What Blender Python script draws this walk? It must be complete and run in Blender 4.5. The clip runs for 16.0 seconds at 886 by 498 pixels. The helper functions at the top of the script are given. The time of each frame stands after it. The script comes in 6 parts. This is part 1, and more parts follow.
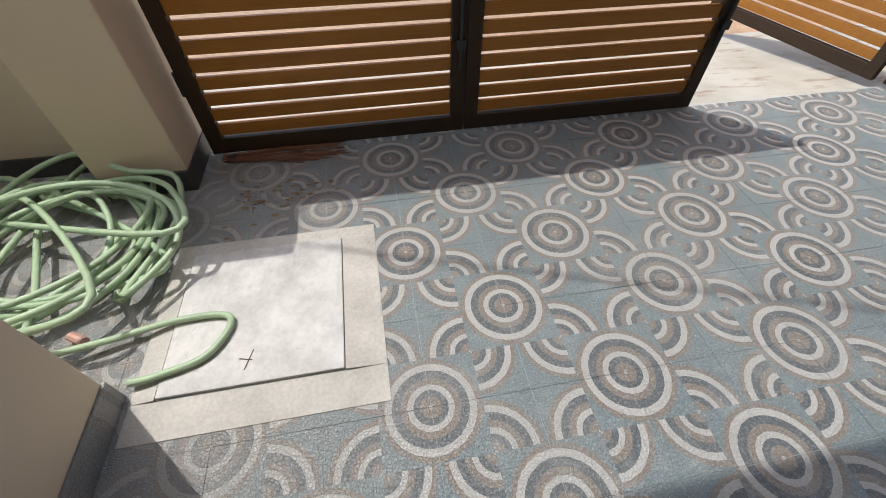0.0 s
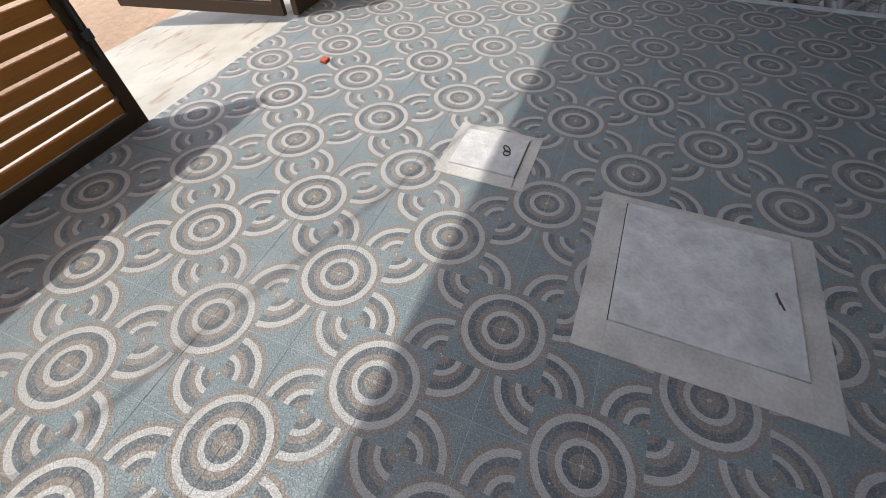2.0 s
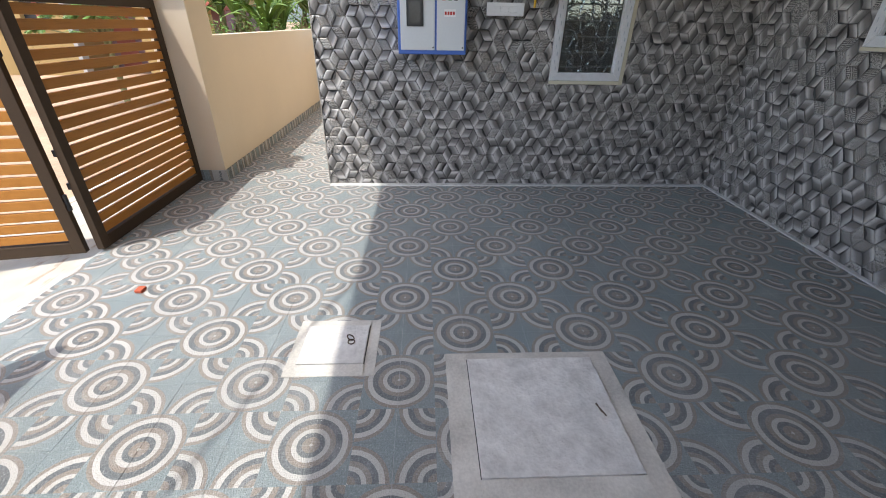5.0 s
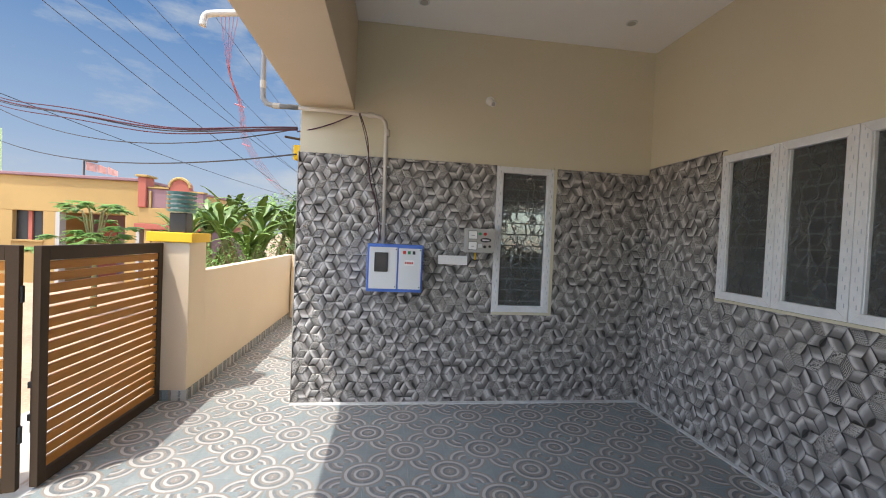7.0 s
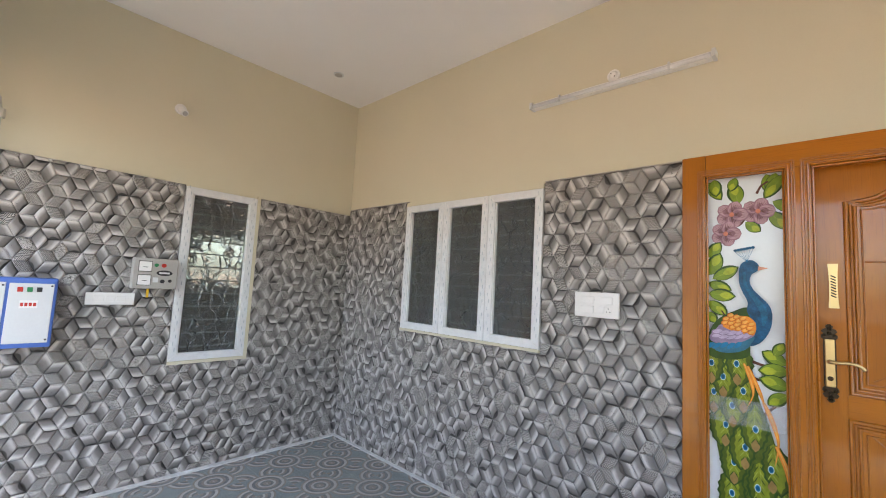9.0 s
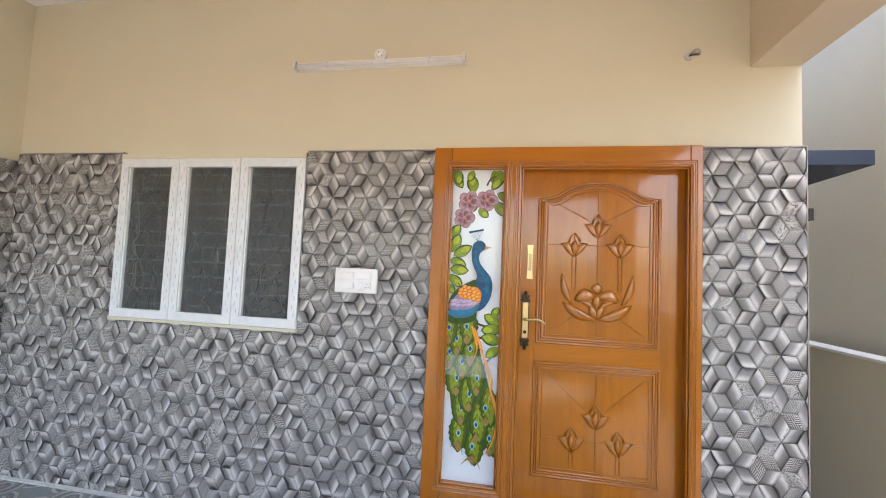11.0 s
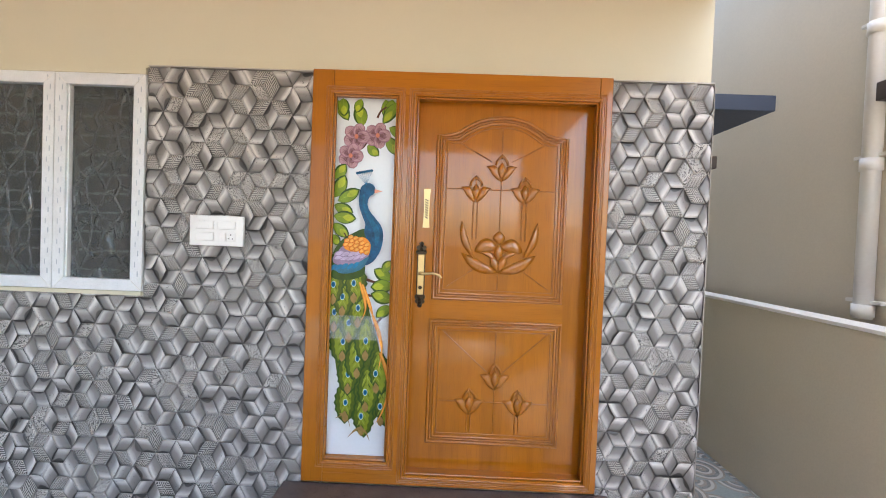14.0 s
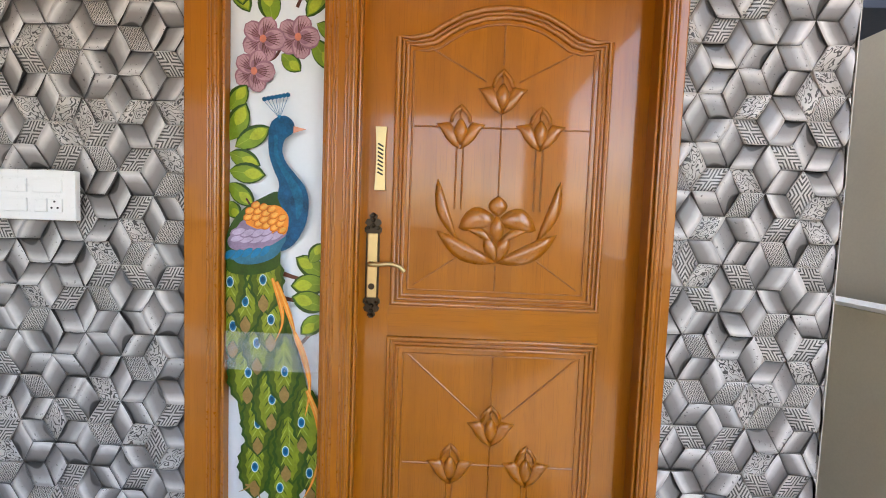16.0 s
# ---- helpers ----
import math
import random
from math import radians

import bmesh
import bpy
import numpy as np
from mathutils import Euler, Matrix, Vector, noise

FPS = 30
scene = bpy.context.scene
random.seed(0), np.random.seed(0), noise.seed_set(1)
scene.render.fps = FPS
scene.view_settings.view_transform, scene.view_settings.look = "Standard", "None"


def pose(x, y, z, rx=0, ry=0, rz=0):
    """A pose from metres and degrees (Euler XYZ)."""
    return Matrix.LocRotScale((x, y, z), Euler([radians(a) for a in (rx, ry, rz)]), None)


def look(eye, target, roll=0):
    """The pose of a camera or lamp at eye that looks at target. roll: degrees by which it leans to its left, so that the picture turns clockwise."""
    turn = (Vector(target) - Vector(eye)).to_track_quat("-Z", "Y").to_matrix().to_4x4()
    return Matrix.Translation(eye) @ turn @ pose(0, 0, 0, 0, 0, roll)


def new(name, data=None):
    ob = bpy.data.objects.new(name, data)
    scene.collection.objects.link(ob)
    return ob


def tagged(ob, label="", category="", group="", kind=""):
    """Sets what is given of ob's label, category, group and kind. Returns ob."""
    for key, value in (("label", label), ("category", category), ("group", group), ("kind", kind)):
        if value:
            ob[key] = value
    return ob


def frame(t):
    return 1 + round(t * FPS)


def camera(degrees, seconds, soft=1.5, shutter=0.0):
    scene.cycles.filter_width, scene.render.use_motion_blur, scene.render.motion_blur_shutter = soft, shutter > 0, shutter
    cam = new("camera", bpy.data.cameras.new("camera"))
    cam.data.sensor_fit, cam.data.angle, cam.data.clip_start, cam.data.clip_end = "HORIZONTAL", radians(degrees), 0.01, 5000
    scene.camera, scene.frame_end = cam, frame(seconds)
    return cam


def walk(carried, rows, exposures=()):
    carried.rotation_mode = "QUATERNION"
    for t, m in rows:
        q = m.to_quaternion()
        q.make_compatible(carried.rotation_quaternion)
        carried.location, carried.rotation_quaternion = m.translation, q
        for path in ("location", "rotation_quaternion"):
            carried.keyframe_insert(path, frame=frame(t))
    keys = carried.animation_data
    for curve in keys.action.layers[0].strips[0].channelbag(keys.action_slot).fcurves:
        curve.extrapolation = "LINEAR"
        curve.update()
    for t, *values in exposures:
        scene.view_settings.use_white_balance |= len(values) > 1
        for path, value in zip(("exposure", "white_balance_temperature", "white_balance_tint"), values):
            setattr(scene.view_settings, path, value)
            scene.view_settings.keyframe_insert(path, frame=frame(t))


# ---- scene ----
from mathutils.geometry import tessellate_polygon

cam = camera(94.4, 16.0, soft=1.0)
PATH = [
    (0, (0.302, 0.163, 1.182), (0.544, 1.465, -0.317), 0.2),
    (0.5, (0.497, 0.136, 1.177), (1.029, 1.335, -0.333), -0.5),
    (1, (0.718, 0.066, 1.179), (1.521, 1.074, -0.35), -1.1),
    (1.5, (0.86, -0.018, 1.177), (1.879, 0.739, -0.369), -1.5),
    (2, (0.922, -0.075, 1.179), (2.065, 0.423, -0.384), -1.9),
    (2.5, (0.933, -0.123, 1.166), (2.147, 0.15, -0.399), -1.6),
    (3, (0.93, -0.159, 1.168), (2.192, -0.04, -0.378), -1.0),
    (3.2, (0.925, -0.167, 1.17), (2.212, -0.088, -0.359), -0.7),
    (5.3, (0.858, -0.113, 1.395), (2.677, -0.204, 0.57), 1.0),
    (5.5, (0.831, -0.116, 1.437), (2.691, -0.209, 0.709), 1.0),
    (6, (0.719, -0.134, 1.512), (2.659, -0.238, 1.039), 1.3),
    (6.5, (0.589, -0.129, 1.572), (2.569, -0.287, 1.338), 2.0),
    (7, (0.528, -0.106, 1.635), (2.51, -0.37, 1.588), 2.5),
    (7.5, (0.491, -0.029, 1.66), (2.424, -0.538, 1.735), 3.0),
    (8, (0.492, -0.01, 1.66), (2.296, -0.861, 1.806), 3.3),
    (8.5, (0.542, -0.053, 1.654), (2.148, -1.232, 1.831), 3.2),
    (9, (0.608, -0.156, 1.657), (1.968, -1.611, 1.84), 3.1),
    (9.5, (0.625, -0.237, 1.665), (1.716, -1.904, 1.84), 3.0),
    (10, (0.673, -0.227, 1.67), (1.473, -2.053, 1.833), 3.0),
    (12.3, (0.651, -0.282, 1.658), (0.742, -2.279, 1.715), 2.2),
    (12.5, (0.641, -0.293, 1.653), (0.722, -2.291, 1.691), 2.3),
    (13, (0.604, -0.342, 1.644), (0.666, -2.341, 1.641), 2.3),
    (13.5, (0.529, -0.468, 1.617), (0.569, -2.467, 1.585), 2.4),
    (14, (0.444, -0.611, 1.589), (0.476, -2.611, 1.547), 2.2),
    (14.5, (0.426, -0.843, 1.584), (0.45, -2.842, 1.51), 2.2),
    (15, (0.413, -1.102, 1.582), (0.435, -3.099, 1.473), 2.1),
    (15.5, (0.377, -1.313, 1.567), (0.402, -3.309, 1.445), 2.0),
    (16, (0.333, -1.466, 1.547), (0.366, -3.462, 1.427), 2.1),
]
EXPOSURES = [(0, 0.76, 6400, 10), (2, 0.99, 6400, 10), (3, 1.18, 6350, 10), (5.5, 1.52, 6450, 10), (7, 1.70, 6550, 10), (8, 2.10, 6650, 10), (9, 2.62, 6550, 10), (10, 2.85, 6450, 10), (12.5, 2.90, 6500, 10), (16, 2.90, 6550, 10)]
walk(cam, [(t, look(eye, target, roll)) for t, eye, target, roll in PATH], EXPOSURES)

# ---- light ----
SUN_DIR = Vector((-0.262, 0.285, 1.0)).normalized()      # towards the sun
world = bpy.data.worlds.new("sky")
scene.world = world
world.use_nodes = True
wn = world.node_tree
wn.nodes.clear()
w_out = wn.nodes.new("ShaderNodeOutputWorld")
w_bg = wn.nodes.new("ShaderNodeBackground")
w_sky = wn.nodes.new("ShaderNodeTexSky")
w_sky.sky_type, w_sky.sun_disc = "NISHITA", False
w_sky.sun_elevation = math.asin(SUN_DIR.z)
w_sky.sun_rotation = math.atan2(SUN_DIR.x, SUN_DIR.y)
w_sky.air_density, w_sky.dust_density, w_sky.ozone_density = 1.2, 2.5, 2.0
w_co = wn.nodes.new("ShaderNodeTexCoord")
w_map = wn.nodes.new("ShaderNodeMapping")
w_map.inputs["Scale"].default_value = (2.2, 2.2, 6.5)
w_map.inputs["Location"].default_value = (0.35, 0.1, 0.2)
w_noise = wn.nodes.new("ShaderNodeTexNoise")
w_noise.inputs["Scale"].default_value, w_noise.inputs["Detail"].default_value = 1.6, 7.0
w_ramp = wn.nodes.new("ShaderNodeValToRGB")
w_ramp.color_ramp.elements[0].position, w_ramp.color_ramp.elements[0].color = 0.5, (0, 0, 0, 1)
w_ramp.color_ramp.elements[1].position, w_ramp.color_ramp.elements[1].color = 0.78, (0.8, 0.8, 0.8, 1)
w_mix = wn.nodes.new("ShaderNodeMixRGB")
w_mix.inputs["Color2"].default_value = (9.0, 9.2, 9.6, 1)
wn.links.new(w_co.outputs["Generated"], w_map.inputs["Vector"])
wn.links.new(w_map.outputs["Vector"], w_noise.inputs["Vector"])
wn.links.new(w_noise.outputs["Fac"], w_ramp.inputs["Fac"])
wn.links.new(w_ramp.outputs["Color"], w_mix.inputs["Fac"])
wn.links.new(w_sky.outputs["Color"], w_mix.inputs["Color1"])
wn.links.new(w_mix.outputs["Color"], w_bg.inputs["Color"])
w_bg.inputs["Strength"].default_value = 0.15
wn.links.new(w_bg.outputs["Background"], w_out.inputs["Surface"])
sun = new("sun", bpy.data.lights.new("sun", "SUN"))
sun.data.energy, sun.data.angle, sun.data.color = 1.62, radians(0.55), (1.0, 0.96, 0.89)
sun.matrix_world = look(SUN_DIR * 30, (0, 0, 0))

SKY_GLOW = 0.235

# ---- materials ----


class Nodes:
    """A short way to write node trees."""

    def __init__(self, name):
        self.mat = bpy.data.materials.new(name)
        self.mat.use_nodes = True
        self.tree = self.mat.node_tree
        self.bsdf = self.tree.nodes["Principled BSDF"]

    def add(self, kind, **inputs):
        node = self.tree.nodes.new("ShaderNode" + kind)
        for key, value in inputs.items():
            self.put(node.inputs[key.replace("_", " ")], value)
        return node

    def put(self, socket, value):
        if hasattr(value, "links"):
            self.tree.links.new(value, socket)
        else:
            socket.default_value = value

    def math(self, op, a, b=0.0, c=0.0):
        node = self.tree.nodes.new("ShaderNodeMath")
        node.operation = op
        for socket, value in zip(node.inputs, (a, b, c)):
            self.put(socket, value)
        return node.outputs[0]

    def mix(self, fac, a, b, blend="MIX"):
        node = self.tree.nodes.new("ShaderNodeMixRGB")
        node.blend_type = blend
        for socket, value in zip(node.inputs, (fac, a, b)):
            self.put(socket, value)
        return node.outputs[0]

    def ramp(self, fac, stops, constant=False):
        node = self.tree.nodes.new("ShaderNodeValToRGB")
        if constant:
            node.color_ramp.interpolation = "CONSTANT"
        els = node.color_ramp.elements
        while len(els) < len(stops):
            els.new(0.5)
        for el, (at, col) in zip(els, stops):
            el.position, el.color = at, (*col, 1)
        self.put(node.inputs[0], fac)
        return node.outputs[0]

    def place(self):
        return self.tree.nodes.new("ShaderNodeNewGeometry").outputs["Position"]

    def noise(self, scale, detail=4.0, vector=None, rough=0.55):
        node = self.add("TexNoise", Scale=scale, Detail=detail, Roughness=rough)
        self.put(node.inputs["Vector"], vector if vector else self.place())
        return node.outputs[0]

    def bump(self, height, strength, distance=0.01):
        node = self.add("Bump", Height=height, Strength=strength, Distance=distance)
        self.put(self.bsdf.inputs["Normal"], node.outputs[0])

    def base(self, colour, rough, metal=0.0):
        self.put(self.bsdf.inputs["Base Color"], colour)
        self.put(self.bsdf.inputs["Roughness"], rough)
        self.put(self.bsdf.inputs["Metallic"], metal)


def shade(c, k):
    return tuple(min(1, v * k) for v in c[:3])


def surface(name, col, rough=0.6, metal=0.0, var=0.18, big=1.3, fine=60.0, bump=0.15, rand=0.0, coat=0.0, depth=0.004):
    """A painted, moulded or mineral surface, with broad stains and fine grain."""
    n = Nodes(name)
    broad, grain = n.noise(big, 5), n.noise(fine, 4)
    c = n.ramp(broad, [(0.3, shade(col, 1 - var)), (0.7, shade(col, 1 + var * 0.6))])
    c = n.mix(0.25, c, n.ramp(grain, [(0.35, shade(col, 1 - var)), (0.65, shade(col, 1 + var))]))
    if rand:
        r = n.tree.nodes.new("ShaderNodeObjectInfo").outputs["Random"]
        c = n.mix(n.math("MULTIPLY", r, rand), c, (0.02, 0.02, 0.02, 1))
    n.base(c, n.math("MULTIPLY_ADD", grain, 0.2, rough - 0.1), metal)
    n.bump(grain, bump, depth)
    n.bsdf.inputs["Coat Weight"].default_value = coat
    n.bsdf.inputs["Coat Roughness"].default_value = 0.12
    return n.mat


def wood(name, dark, light, rough=0.28, axis=2, coat=0.5, board=0.0):
    """Varnished timber, its grain along one axis; boards of slightly different tone side by side where asked."""
    n = Nodes(name)
    m = n.add("Mapping", Vector=n.place())
    m.inputs["Scale"].default_value = [0.8 if k == axis else 13.0 for k in range(3)]
    warp = n.noise(2.0, 3)
    m2 = n.add("VectorMath")
    n.put(m2.inputs[0], m.outputs[0])
    n.put(m2.inputs[1], n.mix(1.0, (0, 0, 0, 1), warp))
    g = n.noise(1.0, 6, m2.outputs[0], 0.6)
    fine = n.add("Mapping", Vector=n.place())
    fine.inputs["Scale"].default_value = [6.0 if k == axis else 320.0 for k in range(3)]
    pores = n.noise(1.0, 3, fine.outputs[0], 0.6)
    mid = tuple((a + b) / 2 for a, b in zip(dark, light))
    c = n.ramp(g, [(0.2, mid), (0.45, light), (0.65, mid), (0.9, dark)])
    c = n.mix(0.4, c, n.ramp(n.noise(1.3, 3), [(0.35, mid), (0.65, light)]))
    c = n.mix(n.math("MULTIPLY", n.math("GREATER_THAN", pores, 0.6), 0.22), c, (*shade(dark, 0.5), 1))
    if board:
        sep = n.add("SeparateXYZ", Vector=n.place())
        idx = n.math("FLOOR", n.math("MULTIPLY", sep.outputs[0], 1 / board))
        tone = n.math("FRACT", n.math("MULTIPLY", n.math("SINE", n.math("MULTIPLY", idx, 12.9898)), 43758.5))
        c = n.mix(n.math("MULTIPLY", tone, 0.22), c, (*shade(dark, 0.85), 1))
    n.base(c, rough)
    n.bsdf.inputs["Specular IOR Level"].default_value = 0.2
    n.bump(n.math("ADD", g, n.noise(5.0, 2)), 0.05, 0.004)
    n.bsdf.inputs["Coat Weight"].default_value, n.bsdf.inputs["Coat Roughness"].default_value = coat, 0.07
    return n.mat


def floor_tiles():
    """Printed parking tiles: concentric rings, and quarter rings from the corners between them."""
    n = Nodes("ringed_floor_tile")
    sep = n.add("SeparateXYZ", Vector=n.place())
    u = n.math("MULTIPLY_ADD", sep.outputs[0], 1 / 0.3, 0.5 - 0.35 / 0.3)
    v = n.math("MULTIPLY_ADD", sep.outputs[1], 1 / 0.3, 0.5 - 0.60 / 0.3)
    par = n.math("FLOORED_MODULO", n.math("ADD", n.math("FLOOR", u), n.math("FLOOR", v)), 2.0)
    fu, fv = (n.math("ABSOLUTE", n.math("SUBTRACT", n.math("FRACT", k), 0.5)) for k in (u, v))
    def dist(a, b):
        return n.math("SQRT", n.math("ADD", n.math("MULTIPLY", a, a), n.math("MULTIPLY", b, b)))
    ra = dist(fu, fv)
    rb = n.math("MULTIPLY", dist(n.math("SUBTRACT", 0.5, fu), n.math("SUBTRACT", 0.5, fv)), 1.04)
    r = n.math("ADD", n.math("MULTIPLY", ra, n.math("SUBTRACT", 1.0, par)), n.math("MULTIPLY", rb, par))
    r = n.math("ADD", r, n.math("MULTIPLY_ADD", n.noise(90, 2), 0.016, -0.008))
    brown, grey, white, blue = (0.345, 0.295, 0.25), (0.165, 0.187, 0.20), (0.63, 0.62, 0.60), (0.265, 0.335, 0.355)
    stops = [(0.0, white), (0.016, brown), (0.105, grey), (0.165, white), (0.225, brown), (0.29, grey), (0.37, white), (0.438, brown), (0.49, blue)]
    c = n.ramp(r, stops, True)
    rings = n.ramp(r, [(0.0, (0.5,) * 3), (0.016, (0.4,) * 3), (0.105, (0.2,) * 3), (0.165, (1,) * 3), (0.225, (0.5,) * 3), (0.29, (0.2,) * 3),
                       (0.37, (1,) * 3), (0.438, (0.5,) * 3), (0.49, (0.35,) * 3)], True)
    c = n.mix(0.42, c, n.ramp(n.noise(190, 3), [(0.35, (0.10, 0.10, 0.10)), (0.66, (0.46, 0.46, 0.44))]), "OVERLAY")
    c = n.mix(n.math("MULTIPLY", n.ramp(n.noise(1.6, 6), [(0.42, (0, 0, 0)), (0.7, (1, 1, 1))]), 0.32), c, (0.36, 0.35, 0.33, 1))
    # dust swept into the corner by the gate
    dx = n.math("SUBTRACT", 0.35, sep.outputs[0])
    dy = n.math("SUBTRACT", sep.outputs[1], 0.75)
    dust = n.math("MULTIPLY", n.math("MULTIPLY_ADD", dx, 1.6, 0.0), n.math("GREATER_THAN", dy, -2.0))
    dust = n.add("Clamp", Value=n.math("ADD", dust, n.math("MULTIPLY_ADD", n.noise(5, 5), 1.4, -0.7))).outputs[0]
    c = n.mix(n.math("MULTIPLY", dust, 0.6), c, (0.33, 0.32, 0.30, 1))
    grain = n.add("TexVoronoi", Vector=n.place(), Scale=105.0)
    grain.feature = "DISTANCE_TO_EDGE"
    crack = n.ramp(grain.outputs[0], [(0.0, (1, 1, 1)), (0.12, (0, 0, 0))])
    c = n.mix(n.math("MULTIPLY", crack, 0.14), c, (0.12, 0.125, 0.125, 1))
    c = n.mix(n.math("MULTIPLY", n.ramp(n.noise(120, 4, rough=0.7), [(0.5, (0, 0, 0)), (0.66, (1, 1, 1))]), 0.34), c, (0.56, 0.60, 0.60, 1))
    c = n.mix(n.math("MULTIPLY", n.ramp(n.noise(7, 5, rough=0.65), [(0.52, (0, 0, 0)), (0.72, (1, 1, 1))]), 0.3), c, (0.50, 0.52, 0.51, 1))
    c = n.mix(n.math("MULTIPLY", n.ramp(n.noise(240, 3, rough=0.7), [(0.34, (1, 1, 1)), (0.46, (0, 0, 0))]), 0.22), c, (0.09, 0.085, 0.08, 1))
    specks = n.math("GREATER_THAN", n.noise(75, 2), 0.735)
    c = n.mix(n.math("MULTIPLY", specks, 0.8), c, (0.68, 0.66, 0.62, 1))
    info = n.tree.nodes.new("ShaderNodeObjectInfo").outputs["Random"]
    c = n.mix(n.math("MULTIPLY", info, 0.10), c, (0.08, 0.09, 0.1, 1))
    n.base(c, n.math("MULTIPLY_ADD", n.noise(30, 3), 0.25, 0.33))
    relief = n.math("ADD", n.math("ADD", n.math("MULTIPLY", crack, -0.5), n.math("MULTIPLY", n.noise(260, 3), 0.5)), n.math("MULTIPLY", rings, 0.9))
    n.bump(relief, 0.75, 0.005)
    return n.mat


def facets(name, motif=""):
    """Glazed grey relief tiles printed in silver to charcoal tones, with each facet's shading painted into the colour;
    some carry a stamped pattern.
    """
    n = Nodes(name)
    uv = n.add("SeparateXYZ", Vector=n.tree.nodes.new("ShaderNodeUVMap").outputs[0])
    a, b = uv.outputs[0], uv.outputs[1]
    broad, grain = n.noise(14, 4), n.noise(140, 3)
    isl = n.tree.nodes.new("ShaderNodeNewGeometry").outputs["Random Per Island"]
    obj = n.tree.nodes.new("ShaderNodeObjectInfo").outputs["Random"]
    k = n.math("FRACT", n.math("ADD", isl, obj))
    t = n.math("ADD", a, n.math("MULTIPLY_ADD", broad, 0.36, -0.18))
    # tone climbs from dark to pale with the tilt, shading set into the glaze
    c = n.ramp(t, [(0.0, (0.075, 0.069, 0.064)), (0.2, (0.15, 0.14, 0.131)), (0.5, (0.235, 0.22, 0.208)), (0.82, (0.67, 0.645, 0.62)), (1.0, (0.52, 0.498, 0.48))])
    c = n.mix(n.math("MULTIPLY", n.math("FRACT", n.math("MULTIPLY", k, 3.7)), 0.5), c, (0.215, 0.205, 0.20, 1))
    # painted shade: dark lens at the sunken end, thin dark side lines, pale line on the proud edge
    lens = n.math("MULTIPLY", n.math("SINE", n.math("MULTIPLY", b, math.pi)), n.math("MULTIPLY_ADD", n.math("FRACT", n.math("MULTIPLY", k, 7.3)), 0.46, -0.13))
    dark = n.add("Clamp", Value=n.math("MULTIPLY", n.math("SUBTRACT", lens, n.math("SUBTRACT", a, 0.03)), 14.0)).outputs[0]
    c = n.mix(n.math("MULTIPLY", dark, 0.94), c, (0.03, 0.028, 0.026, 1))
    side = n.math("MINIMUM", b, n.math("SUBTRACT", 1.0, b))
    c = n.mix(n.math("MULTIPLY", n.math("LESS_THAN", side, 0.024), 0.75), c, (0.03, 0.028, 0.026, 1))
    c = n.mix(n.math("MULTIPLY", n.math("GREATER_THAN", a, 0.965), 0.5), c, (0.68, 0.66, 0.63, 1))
    pits = n.math("MULTIPLY", n.math("GREATER_THAN", n.noise(95, 3), 0.66), n.math("GREATER_THAN", n.math("FRACT", n.math("MULTIPLY", k, 5.1)), 0.45))
    c = n.mix(n.math("MULTIPLY", pits, 0.7), c, (0.06, 0.056, 0.054, 1))
    h = grain
    if motif:
        da, db = (n.math("ABSOLUTE", n.math("SUBTRACT", q, 0.5)) for q in (a, b))
        if motif == "key":
            d = n.math("FRACT", n.math("MULTIPLY_ADD", n.math("MINIMUM", da, db), 7.4, 0.25))
            line = n.math("GREATER_THAN", d, 0.52)
        elif motif == "lattice":
            p, q = (n.math("ABSOLUTE", n.math("SUBTRACT", n.math("FRACT", n.math("MULTIPLY", n.math(op, a, b), 3.0)), 0.5)) for op in ("ADD", "SUBTRACT"))
            m = n.math("MAXIMUM", p, q)
            line = n.math("ADD", n.math("GREATER_THAN", m, 0.43), n.math("MULTIPLY", n.math("LESS_THAN", m, 0.26), n.math("GREATER_THAN", m, 0.12)))
        else:
            v3 = n.add("CombineXYZ", X=a, Y=b, Z=n.math("MULTIPLY", k, 9.0))
            f = n.noise(2.3, 1.5, v3.outputs[0])
            d = n.math("FRACT", n.math("MULTIPLY", f, 9.0))
            line = n.math("LESS_THAN", d, 0.33)
        edge = n.math("LESS_THAN", n.math("MAXIMUM", da, db), 0.47)
        line = n.math("MULTIPLY", line, edge)
        c = n.mix(0.7, c, (0.52, 0.495, 0.46, 1))
        c = n.mix(n.math("MULTIPLY", line, 0.93), c, (0.026, 0.024, 0.022, 1))
        h = n.math("SUBTRACT", 1.0, line)
    n.base(c, n.math("MULTIPLY_ADD", broad, 0.3, 0.2))
    n.bsdf.inputs["Specular IOR Level"].default_value = 0.45
    n.bump(h, 0.4 if motif else 0.08, 0.004)
    return n.mat


FLOOR = floor_tiles()
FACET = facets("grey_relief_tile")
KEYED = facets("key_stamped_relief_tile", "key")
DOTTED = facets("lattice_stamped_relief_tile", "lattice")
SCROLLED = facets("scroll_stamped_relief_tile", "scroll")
GROUT = surface("cement_grout", (0.46, 0.48, 0.48), 0.85, fine=200)
DARK_GROUT = surface("dark_grout", (0.20, 0.197, 0.195), 0.8, fine=200)
TAN = surface("tan_wall_paint", (0.64, 0.60, 0.455), 0.7, var=0.05, big=0.9, fine=240, bump=0.05)
CREAM = surface("cream_wall_paint", (0.70, 0.585, 0.43), 0.65, var=0.07, big=0.8, fine=200, bump=0.08)
NEIGHBOUR = surface("beige_plaster", (0.56, 0.50, 0.395), 0.75, var=0.1, big=0.7, fine=90, bump=0.2)
CEIL = surface("white_ceiling_paint", (0.88, 0.87, 0.85), 0.8, var=0.03, fine=150, bump=0.03)
